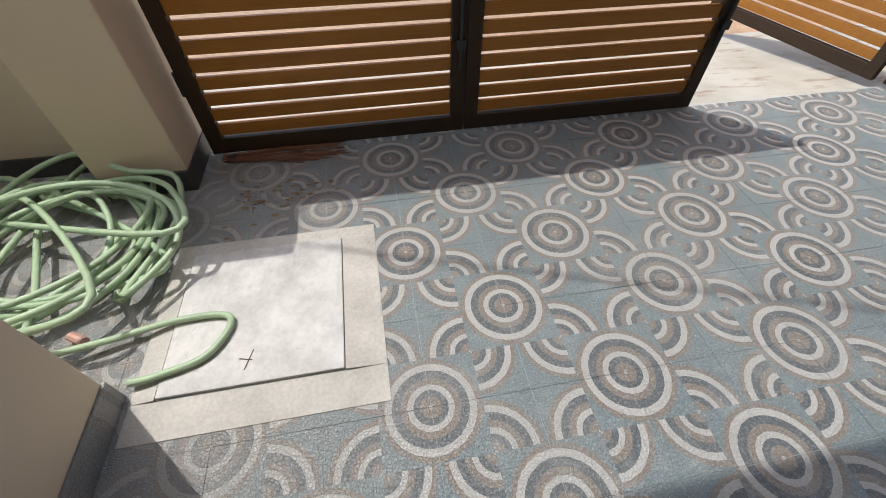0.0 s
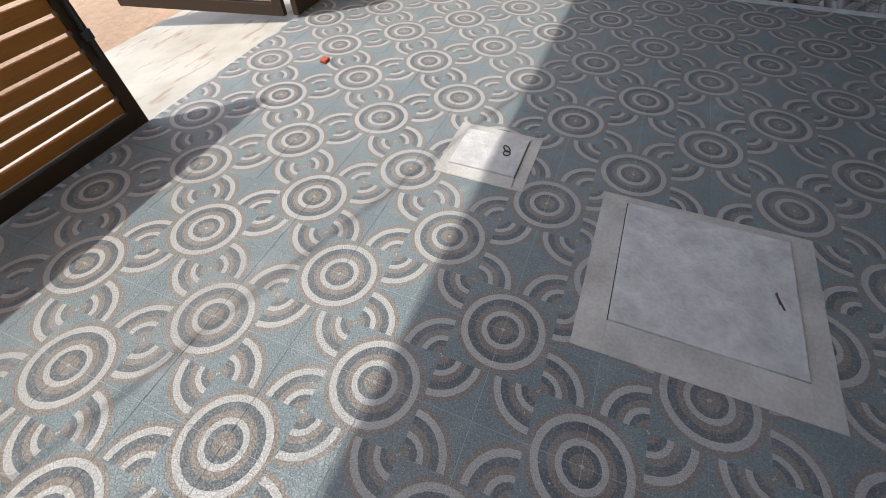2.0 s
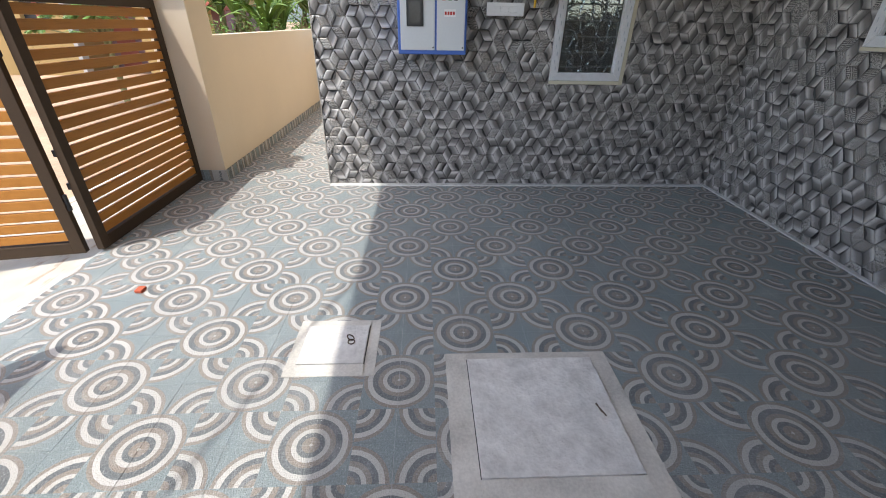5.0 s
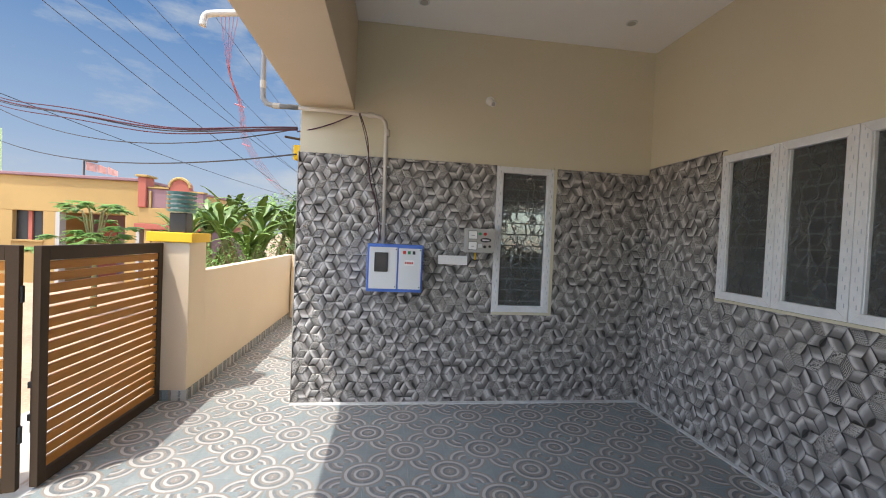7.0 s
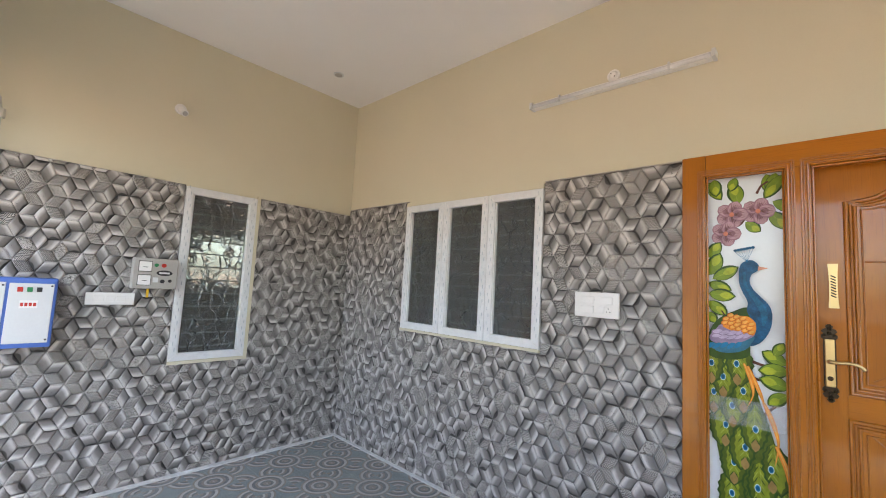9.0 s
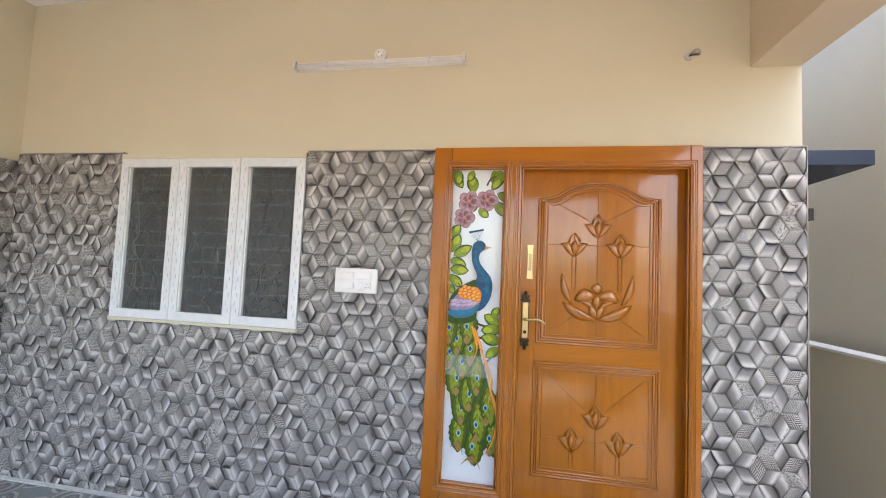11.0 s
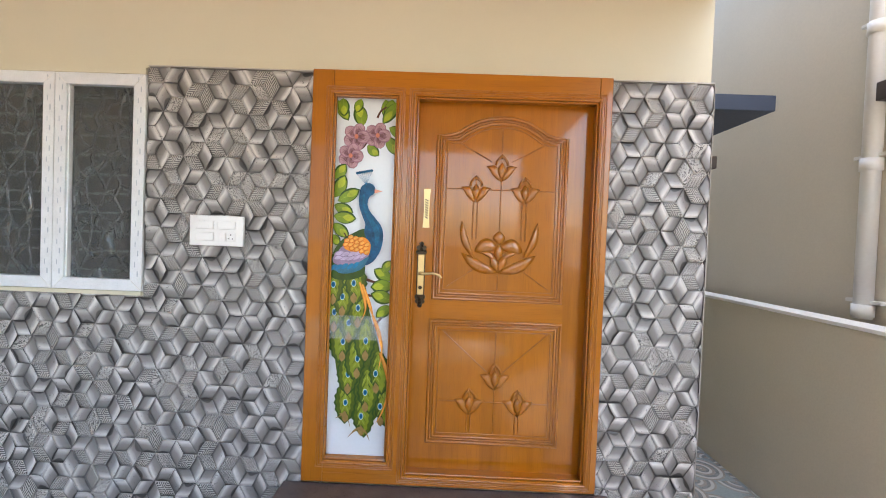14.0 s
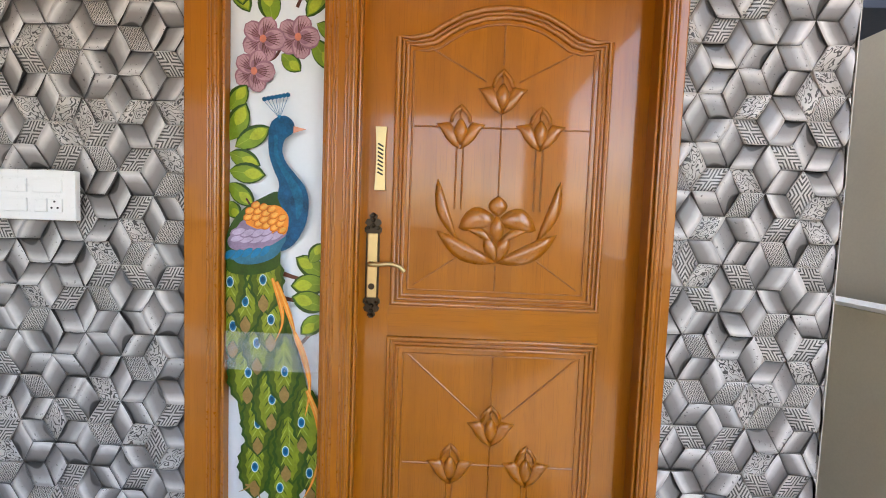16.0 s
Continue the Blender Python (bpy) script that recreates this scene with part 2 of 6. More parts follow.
WHITE_LINE = surface("white_coping", (0.75, 0.73, 0.7), 0.6, var=0.08)
CONCRETE = surface("concrete", (0.50, 0.475, 0.43), 0.9, var=0.25, big=3.5, fine=90, bump=0.3)
CEMENT = surface("rough_cement_border", (0.53, 0.51, 0.465), 0.9, var=0.3, big=5, fine=90, bump=0.4)
LID = surface("trowelled_cement", (0.61, 0.60, 0.575), 0.85, var=0.28, big=7, fine=38, bump=0.8, depth=0.008)
def stained_concrete():
    n = Nodes("stained_pale_concrete")
    c = n.ramp(n.noise(2.2, 6), [(0.3, (0.36, 0.33, 0.27)), (0.6, (0.50, 0.475, 0.41))])
    m = n.add("Mapping", Vector=n.place())
    m.inputs["Scale"].default_value = (1.2, 5.0, 1.0)
    stain = n.ramp(n.noise(2.4, 7, m.outputs[0], 0.65), [(0.56, (0, 0, 0)), (0.66, (1, 1, 1))])
    c = n.mix(n.math("MULTIPLY", stain, 0.7), c, (0.22, 0.12, 0.065, 1))
    grain = n.noise(70, 4)
    n.base(c, 0.88)
    n.bump(grain, 0.3, 0.005)
    return n.mat


APRON = stained_concrete()
SOIL = surface("red_soil", (0.42, 0.285, 0.185), 0.95, var=0.4, big=0.5, fine=18, bump=0.6, depth=0.03)
BRONZE = surface("bronze_steel_paint", (0.06, 0.040, 0.026), 0.5, 0.0, var=0.12, fine=120, bump=0.04)
BRONZE.node_tree.nodes["Principled BSDF"].inputs["Specular IOR Level"].default_value = 0.15
SLAT = wood("orange_wood_slat", (0.30, 0.115, 0.017), (0.45, 0.195, 0.04), 0.5, 0, 0.1)
TEAK = wood("varnished_teak", (0.22, 0.067, 0.002), (0.44, 0.145, 0.003), 0.38, 2, 0.75, 0.118)
TEAK_H = wood("varnished_teak_rail", (0.22, 0.067, 0.002), (0.44, 0.145, 0.003), 0.38, 0, 0.75)
TEAK_CARVED = surface("carved_teak", (0.385, 0.124, 0.003), 0.3, var=0.2, big=8, fine=90, bump=0.02, coat=0.7)
# darker copy of the carved teak, painting groove shade onto beads and carved lines
TEAK_SHADE = surface("shadowed_teak_groove", (0.34, 0.108, 0.003), 0.32, var=0.25, big=20, bump=0.03, coat=0.5)
UPVC = surface("white_upvc", (0.73, 0.745, 0.755), 0.3, var=0.1, big=16, fine=150, bump=0.02, coat=0.2)
TAPE = surface("printed_film", (0.42, 0.47, 0.52), 0.5, var=0.2)
SWITCH = surface("white_plastic", (0.82, 0.82, 0.80), 0.3, var=0.02, bump=0.02, coat=0.2)
PVC = surface("cream_pvc_pipe", (0.55, 0.52, 0.46), 0.4, var=0.1, bump=0.05)
GREY_PVC = surface("grey_pvc_pipe", (0.30, 0.31, 0.32), 0.45, var=0.1, bump=0.05)
WHITE_PVC = surface("white_pvc_pipe", (0.72, 0.70, 0.66), 0.4, var=0.06, bump=0.05)
GRANITE = surface("dark_brown_granite", (0.10, 0.08, 0.075), 0.3, var=0.4, big=14, fine=160, bump=0.05, coat=0.3)
BLUE = surface("blue_box_paint", (0.07, 0.16, 0.52), 0.4, var=0.1, fine=80, bump=0.05)
LIGHT_GREY = surface("light_grey_cover", (0.66, 0.68, 0.68), 0.35, var=0.05, bump=0.03)
GREY_BOX = surface("grey_panel_box", (0.42, 0.41, 0.38), 0.5, var=0.1, bump=0.06)
BLACK = surface("black_plastic", (0.022, 0.022, 0.024), 0.4, var=0.2, bump=0.04)
NAVY = surface("navy_slab_paint", (0.035, 0.05, 0.085), 0.6, var=0.15)
MAROON = surface("dark_brown_paint", (0.05, 0.034, 0.026), 0.6, var=0.15)
RED = surface("red_plastic", (0.5, 0.03, 0.02), 0.4, var=0.1)
GREEN = surface("green_plastic", (0.02, 0.22, 0.08), 0.4, var=0.1)
BRASS = surface("polished_brass", (0.62, 0.47, 0.22), 0.36, 1.0, var=0.08, bump=0.03)
ANTIQUE = surface("antique_dark_brass", (0.05, 0.035, 0.02), 0.35, 0.8, var=0.4, big=60, bump=0.2)
YELLOW = surface("yellow_cap_paint", (0.80, 0.50, 0.015), 0.55, var=0.06)
TEAL = surface("teal_lamp_plastic", (0.09, 0.22, 0.22), 0.4, var=0.1)
HOSE = surface("green_garden_hose", (0.40, 0.53, 0.34), 0.45, var=0.2, big=5, fine=60, bump=0.1)
PINK = surface("pink_hose_tip", (0.62, 0.36, 0.30), 0.5)
BRICK = surface("brick_red_chip", (0.45, 0.10, 0.05), 0.9)
STRAW = surface("dry_broom_fibre", (0.22, 0.09, 0.045), 0.8, var=0.4)
CABLE_R = surface("red_cable", (0.06, 0.010, 0.022), 0.7)
CABLE = surface("black_cable", (0.03, 0.03, 0.035), 0.5)
STEEL = surface("rusty_steel", (0.10, 0.07, 0.05), 0.6, 0.5)
HOUSE_Y = surface("yellow_house_paint", (0.40, 0.265, 0.10), 0.85, var=0.16, big=0.6)
HOUSE_R = surface("brick_red_house_paint", (0.38, 0.11, 0.075), 0.8, var=0.1)
HOUSE_M = surface("mauve_house_paint", (0.26, 0.15, 0.16), 0.8, var=0.1)
HOUSE_G = surface("pale_green_house_paint", (0.52, 0.66, 0.36), 0.8, var=0.08)
LEAF = surface("leaf_green", (0.13, 0.25, 0.04), 0.5, var=0.5, big=3, fine=20, bump=0.1)
LEAF_B = surface("banana_leaf_green", (0.13, 0.21, 0.038), 0.45, var=0.5, big=2.5, fine=14, bump=0.2)
STEM = surface("plant_stem", (0.20, 0.19, 0.08), 0.8, var=0.3)
DEAD = surface("dry_leaf", (0.28, 0.2, 0.09), 0.85, var=0.4)
ROOM = surface("dim_room_paint", (0.35, 0.33, 0.3), 0.8)


def window_glass():
    """Dark figured glass pressed with overlapping leaf shapes."""
    n = Nodes("patterned_window_glass")
    m = n.add("Mapping", Vector=n.place())
    m.inputs["Scale"].default_value = (13.0, 13.0, 8.0)
    bent = n.add("VectorMath")
    n.put(bent.inputs[0], m.outputs[0])
    n.put(bent.inputs[1], n.add("TexNoise", Vector=n.place(), Scale=9.0, Detail=1.0).outputs["Color"])
    vor = n.add("TexVoronoi", Vector=bent.outputs[0], Scale=1.0)
    vor.feature = "DISTANCE_TO_EDGE"
    ridge = n.ramp(vor.outputs[0], [(0.0, (0, 0, 0)), (0.10, (1, 1, 1))])
    n.base((0.40, 0.43, 0.42, 1), 0.05)
    n.bsdf.inputs["Transmission Weight"].default_value = 0.9
    n.bsdf.inputs["Specular IOR Level"].default_value = 0.6
    n.bump(n.math("ADD", ridge, n.math("MULTIPLY", n.noise(22, 2), 0.8)), 0.9, 0.009)
    return n.mat


GLASS = window_glass()

# ---- building helpers ----


def bm_box(bm, x0, x1, y0, y1, z0, z1, bevel=0.0):
    made = bmesh.ops.create_cube(bm, size=1.0)["verts"]
    for v in made:
        v.co = Vector((x0 + (x1 - x0) * (v.co.x + 0.5), y0 + (y1 - y0) * (v.co.y + 0.5), z0 + (z1 - z0) * (v.co.z + 0.5)))
    if bevel:
        edges = {e for v in made for e in v.link_edges}
        bmesh.ops.bevel(bm, geom=list(edges), offset=bevel, segments=2, affect="EDGES", profile=0.6)
    return bm


def box(x0, x1, y0, y1, z0, z1, bevel=0.0):
    return bm_box(bmesh.new(), x0, x1, y0, y1, z0, z1, bevel)


def part(name, bm, material, parent=None, label="", smooth=False):
    """One mesh object from a bmesh, alone or under a thing."""
    me = bpy.data.meshes.new(name)
    bmesh.ops.recalc_face_normals(bm, faces=bm.faces)
    if smooth:
        for f in bm.faces:
            f.smooth = True
    bm.to_mesh(me)
    bm.free()
    me.materials.append(material)
    ob = new(name, me)
    ob.parent = parent
    if label:
        ob["label"] = label
    return ob


def thing(name, label, category, group="", at=(0, 0, 0)):
    ob = new(name)
    ob.empty_display_size = 0.1
    ob.location = at
    return tagged(ob, label, category, group)


def set_piece(name, bm, material, label, category):
    return tagged(part(name, bm, material), label, category, kind="structure")


def bm_tube(bm, pts, r, sides=10, closed=False, caps=True):
    """A round bar swept along points; r is one radius or one for each point."""
    pts = [Vector(p) for p in pts]
    radii = r if isinstance(r, (list, tuple)) else [r] * len(pts)
    rings, side = [], None
    for i, p in enumerate(pts):
        a, b = (pts[i - 1], pts[(i + 1) % len(pts)]) if closed else (pts[max(i - 1, 0)], pts[min(i + 1, len(pts) - 1)])
        d = (b - a).normalized()
        side = (side - d * side.dot(d)) if side else d.cross(Vector((0, 0, 1)) if abs(d.z) < 0.9 else Vector((1, 0, 0)))
        side = side.normalized()
        up = d.cross(side)
        rings.append([bm.verts.new(p + radii[i] * (math.cos(t) * side + math.sin(t) * up)) for t in (k * math.tau / sides for k in range(sides))])
    for i in range(len(rings) if closed else len(rings) - 1):
        a, b = rings[i], rings[(i + 1) % len(rings)]
        for k in range(sides):
            bm.faces.new((a[k], a[(k + 1) % sides], b[(k + 1) % sides], b[k]))
    if caps and not closed:
        bm.faces.new(rings[0]), bm.faces.new(rings[-1])
    return bm


def tube(pts, r, sides=10, closed=False):
    return bm_tube(bmesh.new(), pts, r, sides, closed)


def spline(pts, steps=8, closed=False):
    """Points on a smooth curve through pts."""
    pts = [Vector(p) for p in pts]
    n, out = len(pts), []
    for i in range(n if closed else n - 1):
        q = [pts[(i + k) % n] if closed else pts[min(max(i + k, 0), n - 1)] for k in (-1, 0, 1, 2)]
        for s in range(steps):
            t = s / steps
            out.append(0.5 * (2 * q[1] + (q[2] - q[0]) * t + (2 * q[0] - 5 * q[1] + 4 * q[2] - q[3]) * t * t + (3 * q[1] - q[0] - 3 * q[2] + q[3]) * t ** 3))
    if not closed:
        out.append(pts[-1])
    return out


def bm_plate(bm, outline, depth, y=0.0, dome=0.0):
    """A plate in the x-z plane, its face at y + depth, slightly domed if asked."""
    back = [bm.verts.new((p[0], y, p[1])) for p in outline]
    front = [bm.verts.new((p[0], y + depth, p[1])) for p in outline]
    n = len(outline)
    for i in range(n):
        bm.faces.new((back[i], back[(i + 1) % n], front[(i + 1) % n], front[i]))
    if dome:
        cx, cz = sum(p[0] for p in outline) / n, sum(p[1] for p in outline) / n
        mid = [bm.verts.new((cx + (p[0] - cx) * 0.6, y + depth + dome * 0.7, cz + (p[1] - cz) * 0.6)) for p in outline]
        top = bm.verts.new((cx, y + depth + dome, cz))
        for i in range(n):
            bm.faces.new((front[i], front[(i + 1) % n], mid[(i + 1) % n], mid[i]))
            bm.faces.new((mid[i], mid[(i + 1) % n], top))
    else:
        bm.faces.new(front)
    return bm


def bm_disc(bm, c, axis, r, h, sides=20, r2=None):
    a = Vector(axis).normalized()
    return bm_tube(bm, [Vector(c), Vector(c) + a * h], [r, r if r2 is None else r2], sides)


# ---- the shell ----
X, Y = 4.56, -2.80            # faces of the tiled walls
CEILING, BEAM = 3.70, 2.845

ground = bmesh.new()
g = [ground.verts.new(p) for p in ((-400, -400, -0.16), (400, -400, -0.16), (400, 400, -0.16), (-400, 400, -0.16))]
ground.faces.new(g)
set_piece("ground", ground, SOIL, "dry reddish soil of the street and plots", "ground")
set_piece("floor", box(-1.78, 8.8, -9.0, 2.0, -0.15, -0.0022), GROUT, "cement bed under the patterned porch tiles", "floor")

apron = bmesh.new()
a = [apron.verts.new(p) for p in ((-1.9, 2.0, -0.02), (5.3, 2.0, -0.02), (5.3, 3.15, -0.13), (-1.9, 3.15, -0.13), (-1.9, 2.0, -0.3), (5.3, 2.0, -0.3), (5.3, 3.15, -0.3), (-1.9, 3.15, -0.3))]
for q in ((0, 1, 2, 3), (0, 4, 5, 1), (1, 5, 6, 2), (2, 6, 7, 3), (3, 7, 4, 0)):
    apron.faces.new([a[k] for k in q])
set_piece("pavement", apron, APRON, "pale concrete ramp sloping from the gate to the street", "ramp")

# distant sky beyond the street, on the side that the porch looks out to
sky_mat = Nodes("distant_sky")
sp = sky_mat.add("SeparateXYZ", Vector=sky_mat.place())
up = sky_mat.math("MULTIPLY", sp.outputs[2], 1 / 420.0)
grad = sky_mat.ramp(up, [(0.0, (0.78, 0.86, 0.95)), (0.2, (0.44, 0.62, 0.90)), (0.55, (0.14, 0.33, 0.70)), (1.0, (0.085, 0.23, 0.57))])
mp = sky_mat.add("Mapping", Vector=sky_mat.place())
mp.inputs["Scale"].default_value = (0.006, 0.006, 0.016)
mp.inputs["Location"].default_value = (0.6, 0.15, 0.35)
cl = sky_mat.noise(1.0, 8, mp.outputs[0], 0.6)
cloud = sky_mat.ramp(cl, [(0.54, (0, 0, 0)), (0.74, (0.85, 0.85, 0.85))])
sky_col = sky_mat.mix(cloud, grad, (0.80, 0.86, 0.92, 1))
em = sky_mat.add("Emission", Color=sky_col, Strength=SKY_GLOW)
sky_mat.tree.links.new(em.outputs[0], sky_mat.tree.nodes["Material Output"].inputs["Surface"])
dome = bmesh.new()
cols = 24
grid = [[dome.verts.new((500 * math.cos(radians(-12 + 92 * i / cols)), 500 * math.sin(radians(-12 + 92 * i / cols)), -20 + 470 * k)) for k in (0, 1)] for i in range(cols + 1)]
for i in range(cols):
    dome.faces.new((grid[i][0], grid[i + 1][0], grid[i + 1][1], grid[i][1]))
set_piece("backdrop", dome, sky_mat.mat, "blue sky with thin white clouds", "sky")

# east wall (round the narrow window) and south wall (round the wide window and the door), as butted blocks
WA = (-1.76, -1.16, 0.925, 2.395)      # y0 y1 z0 z1
WB = (2.10, 3.585, 1.25, 2.415)        # x0 x1 z0 z1
DR = (-0.38, 1.20, 0.265, 2.47)        # door frame, outer
XP, YP = X + 0.04, Y - 0.04            # plaster behind the tiles
east = bmesh.new()
for y0, y1, z0, z1 in ((WA[1], 0.765, 0, CEILING), (YP - 0.2, WA[0], 0, CEILING), (WA[0], WA[1], 0, WA[2]), (WA[0], WA[1], WA[3], CEILING)):
    bm_box(east, XP, XP + 0.2, y0, y1, z0, z1)
set_piece("wall_east", east, TAN, "tan painted house wall above grey relief tiles", "wall")
south = bmesh.new()
for x0, x1, z0, z1 in ((WB[1], XP, 0, CEILING), (DR[1], WB[0], 0, CEILING), (-0.915, DR[0], 0, CEILING), (WB[0], WB[1], 0, WB[2]),
                       (WB[0], WB[1], WB[3], CEILING), (DR[0], DR[1], 0, DR[2]), (DR[0], DR[1], DR[3], CEILING)):
    bm_box(south, x0, x1, YP - 0.2, YP, z0, z1) if (x0, z0) != (DR[0], 0) else bm_box(south, x0, x1, YP - 0.2, YP, 0, DR[2] - 0.004)
set_piece("wall_south", south, TAN, "tan painted front wall of the house round the door", "wall")
set_piece("wall_house_west", box(-0.915, -0.715, -9.0, YP - 0.203, 0, 4.2), TAN, "tan side wall of the house along the alley", "wall")
set_piece("wall_house_north", box(XP + 0.203, 8.6, 0.565, 0.765, 0, 4.2), CREAM, "cream side wall of the house along the passage", "wall")
set_piece("wall_room_back", box(-0.7, 9.0, -6.2, -6.0, 0, CEILING), ROOM, "dim wall of the room behind the windows", "wall")
side_wall = bmesh.new()
for y0, y1, z0, z1 in ((-6.0, -3.3, 0, CEILING), (-2.3, 0.56, 0, CEILING), (-3.3, -2.3, 0, 1.5), (-3.3, -2.3, 2.25, CEILING)):
    bm_box(side_wall, 8.4, 8.6, y0, y1, z0, z1)
set_piece("wall_room_side", side_wall, ROOM, "dim wall of the room behind the narrow window", "wall")
set_piece("ceiling", box(-0.915, 8.6, -6.2, 0.27, CEILING, CEILING + 0.14), CEIL, "white painted porch ceiling with small recessed lights", "ceiling")
set_piece("trim_beam_north", box(-0.915, XP + 0.2, 0.27, 0.787, BEAM, 4.2, 0.006), CREAM, "cream painted concrete beam at the porch front", "beam")
set_piece("trim_beam_west", box(-0.915, -0.645, YP + 0.002, 0.268, 2.945, CEILING - 0.002, 0.006), CREAM, "cream painted concrete beam on the open side", "beam")
set_piece("trim_roof_slab", box(-0.98, 9.0, -6.2, 1.49, 4.204, 4.36), CREAM, "concrete roof slab projecting over the porch front", "roof")
column = thing("porch_column", "cream painted square porch column with a tiled skirting", "column")
part("shaft", box(-0.915, -0.525, 0.30, 0.784, 0.10, BEAM - 0.002, 0.006), CREAM, column)
part("skirting", box(-0.918, -0.518, 0.297, 0.792, 0.0, 0.10, 0.003), FLOOR, column, "patterned tile skirting")

# compound walls
set_piece("wall_compound_north", box(5.026, 8.9, 1.75, 1.88, 0.0, 1.21, 0.006), CREAM, "low cream compound wall along the tiled passage", "wall")
set_piece("wall_compound_end", box(8.72, 8.9, 0.2, 1.727, 0.0, 1.21, 0.006), CREAM, "low cream wall closing the passage", "wall")
set_piece("wall_compound_corner", box(-1.63, -0.866, 1.95, 2.08, 0.0, 1.3, 0.006), CREAM, "low cream compound wall beside the gate", "wall")
set_piece("wall_compound_west", box(-1.78, -1.63, -9.0, 1.98, 0.0, 1.215, 0.004), NEIGHBOUR, "low beige compound wall of the side alley", "wall")
set_piece("trim_coping", box(-1.79, -1.622, -9.0, 1.98, 1.217, 1.237, 0.003), WHITE_LINE, "thin pale coping along the alley wall", "coping")
set_piece("wall_neighbour", box(-2.6, -1.95, -12.0, -0.9, 0.0, 8.0), NEIGHBOUR, "tall beige plastered wall of the next house", "wall")
set_piece("baseboard_north", box(5.03, 8.72, 1.736, 1.748, 0.0, 0.1, 0.002), FLOOR, "patterned tile skirting along the compound wall", "skirting")
set_piece("trim_alley_sunshade", box(-1.50, -0.917, -4.3, -3.15, 2.45, 2.545, 0.005), NAVY, "dark blue concrete sunshade on the house side", "sunshade")
set_piece("trim_alley_ledge", box(-1.26, -0.917, -3.9, -3.3, 2.12, 2.20, 0.005), MAROON, "small dark brown ledge on the house side", "ledge")


def gate_pillar(x0, x1, y0, y1, h, lamp):
    p = thing("gate_pillar", "cream gate pillar with a yellow cap and tiled skirting" if lamp else "cream painted gate pillar with tiled skirting", "pillar", "gate pillars")
    part("shaft", box(x0, x1, y0, y1, 0.1, h, 0.006), CREAM, p)
    part("skirting", box(x0 - 0.004, x1 + 0.004, y0 - 0.008, y1 + 0.004, 0.0, 0.1, 0.003), FLOOR, p, "patterned tile skirting")
    part("cap", box(x0 - 0.03, x1 + 0.03, y0 - 0.03, y1 + 0.03, h, h + 0.09, 0.006), YELLOW, p, "bright yellow painted cap")
    return p


gate_pillar(4.665, 5.02, 1.745, 2.08, 1.50, True)
near_pillar = gate_pillar(-0.86, -0.505, 1.73, 2.06, 1.50, False)
DARK_SKIRT = surface("dark_skirting_tile", (0.07, 0.065, 0.06), 0.45, var=0.5, big=22, fine=90, bump=0.1)
for piece in near_pillar.children:
    if piece.name.startswith("skirting"):
        piece.data.materials[0] = DARK_SKIRT
        piece["label"] = "dark tile skirting"
set_piece("baseboard_corner", box(-1.628, -0.868, 1.936, 1.947, 0.0, 0.1, 0.002), DARK_SKIRT, "dark tile skirting along the corner wall", "skirting")
lamp = thing("pillar_lamp", "teal ribbed post lamp on a black base on the gate pillar", "lamp", at=(4.85, 1.91, 1.59))
part("base", box(-0.075, 0.075, -0.075, 0.075, 0.0, 0.19, 0.01), BLACK, lamp)
part("body", bm_disc(bmesh.new(), (0, 0, 0.19), (0, 0, 1), 0.095, 0.2, 20), LIGHT_GREY, lamp)
for k in range(5):
    part("ring", bm_disc(bmesh.new(), (0, 0, 0.20 + 0.042 * k), (0, 0, 1), 0.12, 0.024, 22, 0.13), TEAL, lamp)


def gate_leaf(length, m, latch):
    """A steel-framed leaf with wooden slats, along x from its hinge."""
    H0, H1, w = 0.014, 1.49, 0.066
    leaf = thing("gate_leaf", "dark bronze steel gate leaf with orange wood slats", "gate", "gate leaves")
    part("stile", box(0, w, -0.022, 0.022, H0, H1, 0.003), BRONZE, leaf)
    part("stile", box(length - w, length, -0.022, 0.022, H0, H1, 0.003), BRONZE, leaf)
    part("rail", box(w, length - w, -0.022, 0.022, H0, H0 + 0.075, 0.003), BRONZE, leaf)
    part("rail", box(w, length - w, -0.022, 0.022, H1 - 0.09, H1, 0.003), BRONZE, leaf)
    count = 18
    pitch = (H1 - 0.09 - H0 - 0.075) / count
    shared = None
    for k in range(count):
        z = H0 + 0.075 + pitch * (k + 0.5) + 0.004
        if shared is None:
            ob = part("slat", box(w + 0.001, length - w - 0.001, -0.012, 0.012, -0.0275, 0.0275, 0.004), SLAT, leaf)
            shared = ob.data
        else:
            ob = new("slat", shared)
            ob.parent = leaf
        ob.location = (0, 0, z)
    if latch:
        bolt = part("latch", tube([(length - 0.028, -0.035, 0.34), (length - 0.028, -0.035, 0.72)], 0.009, 8), BLACK, leaf, "black drop bolt")
        part("bracket", box(length - 0.05, length - 0.006, -0.046, -0.022, 0.42, 0.46, 0.003), BLACK, leaf)
        part("bracket", box(length - 0.05, length - 0.006, -0.046, -0.022, 0.62, 0.66, 0.003), BLACK, leaf)
        part("bolt_handle", tube([(length - 0.028, -0.035, 0.70), (length - 0.10, -0.04, 0.69)], 0.008, 8), BLACK, leaf)
    for z in (0.3, 1.15):
        part("hinge", bm_disc(bmesh.new(), (-0.004, 0.0, z), (0, 0, 1), 0.014, 0.1, 10), BLACK, leaf)
    leaf.matrix_basis = m
    return leaf


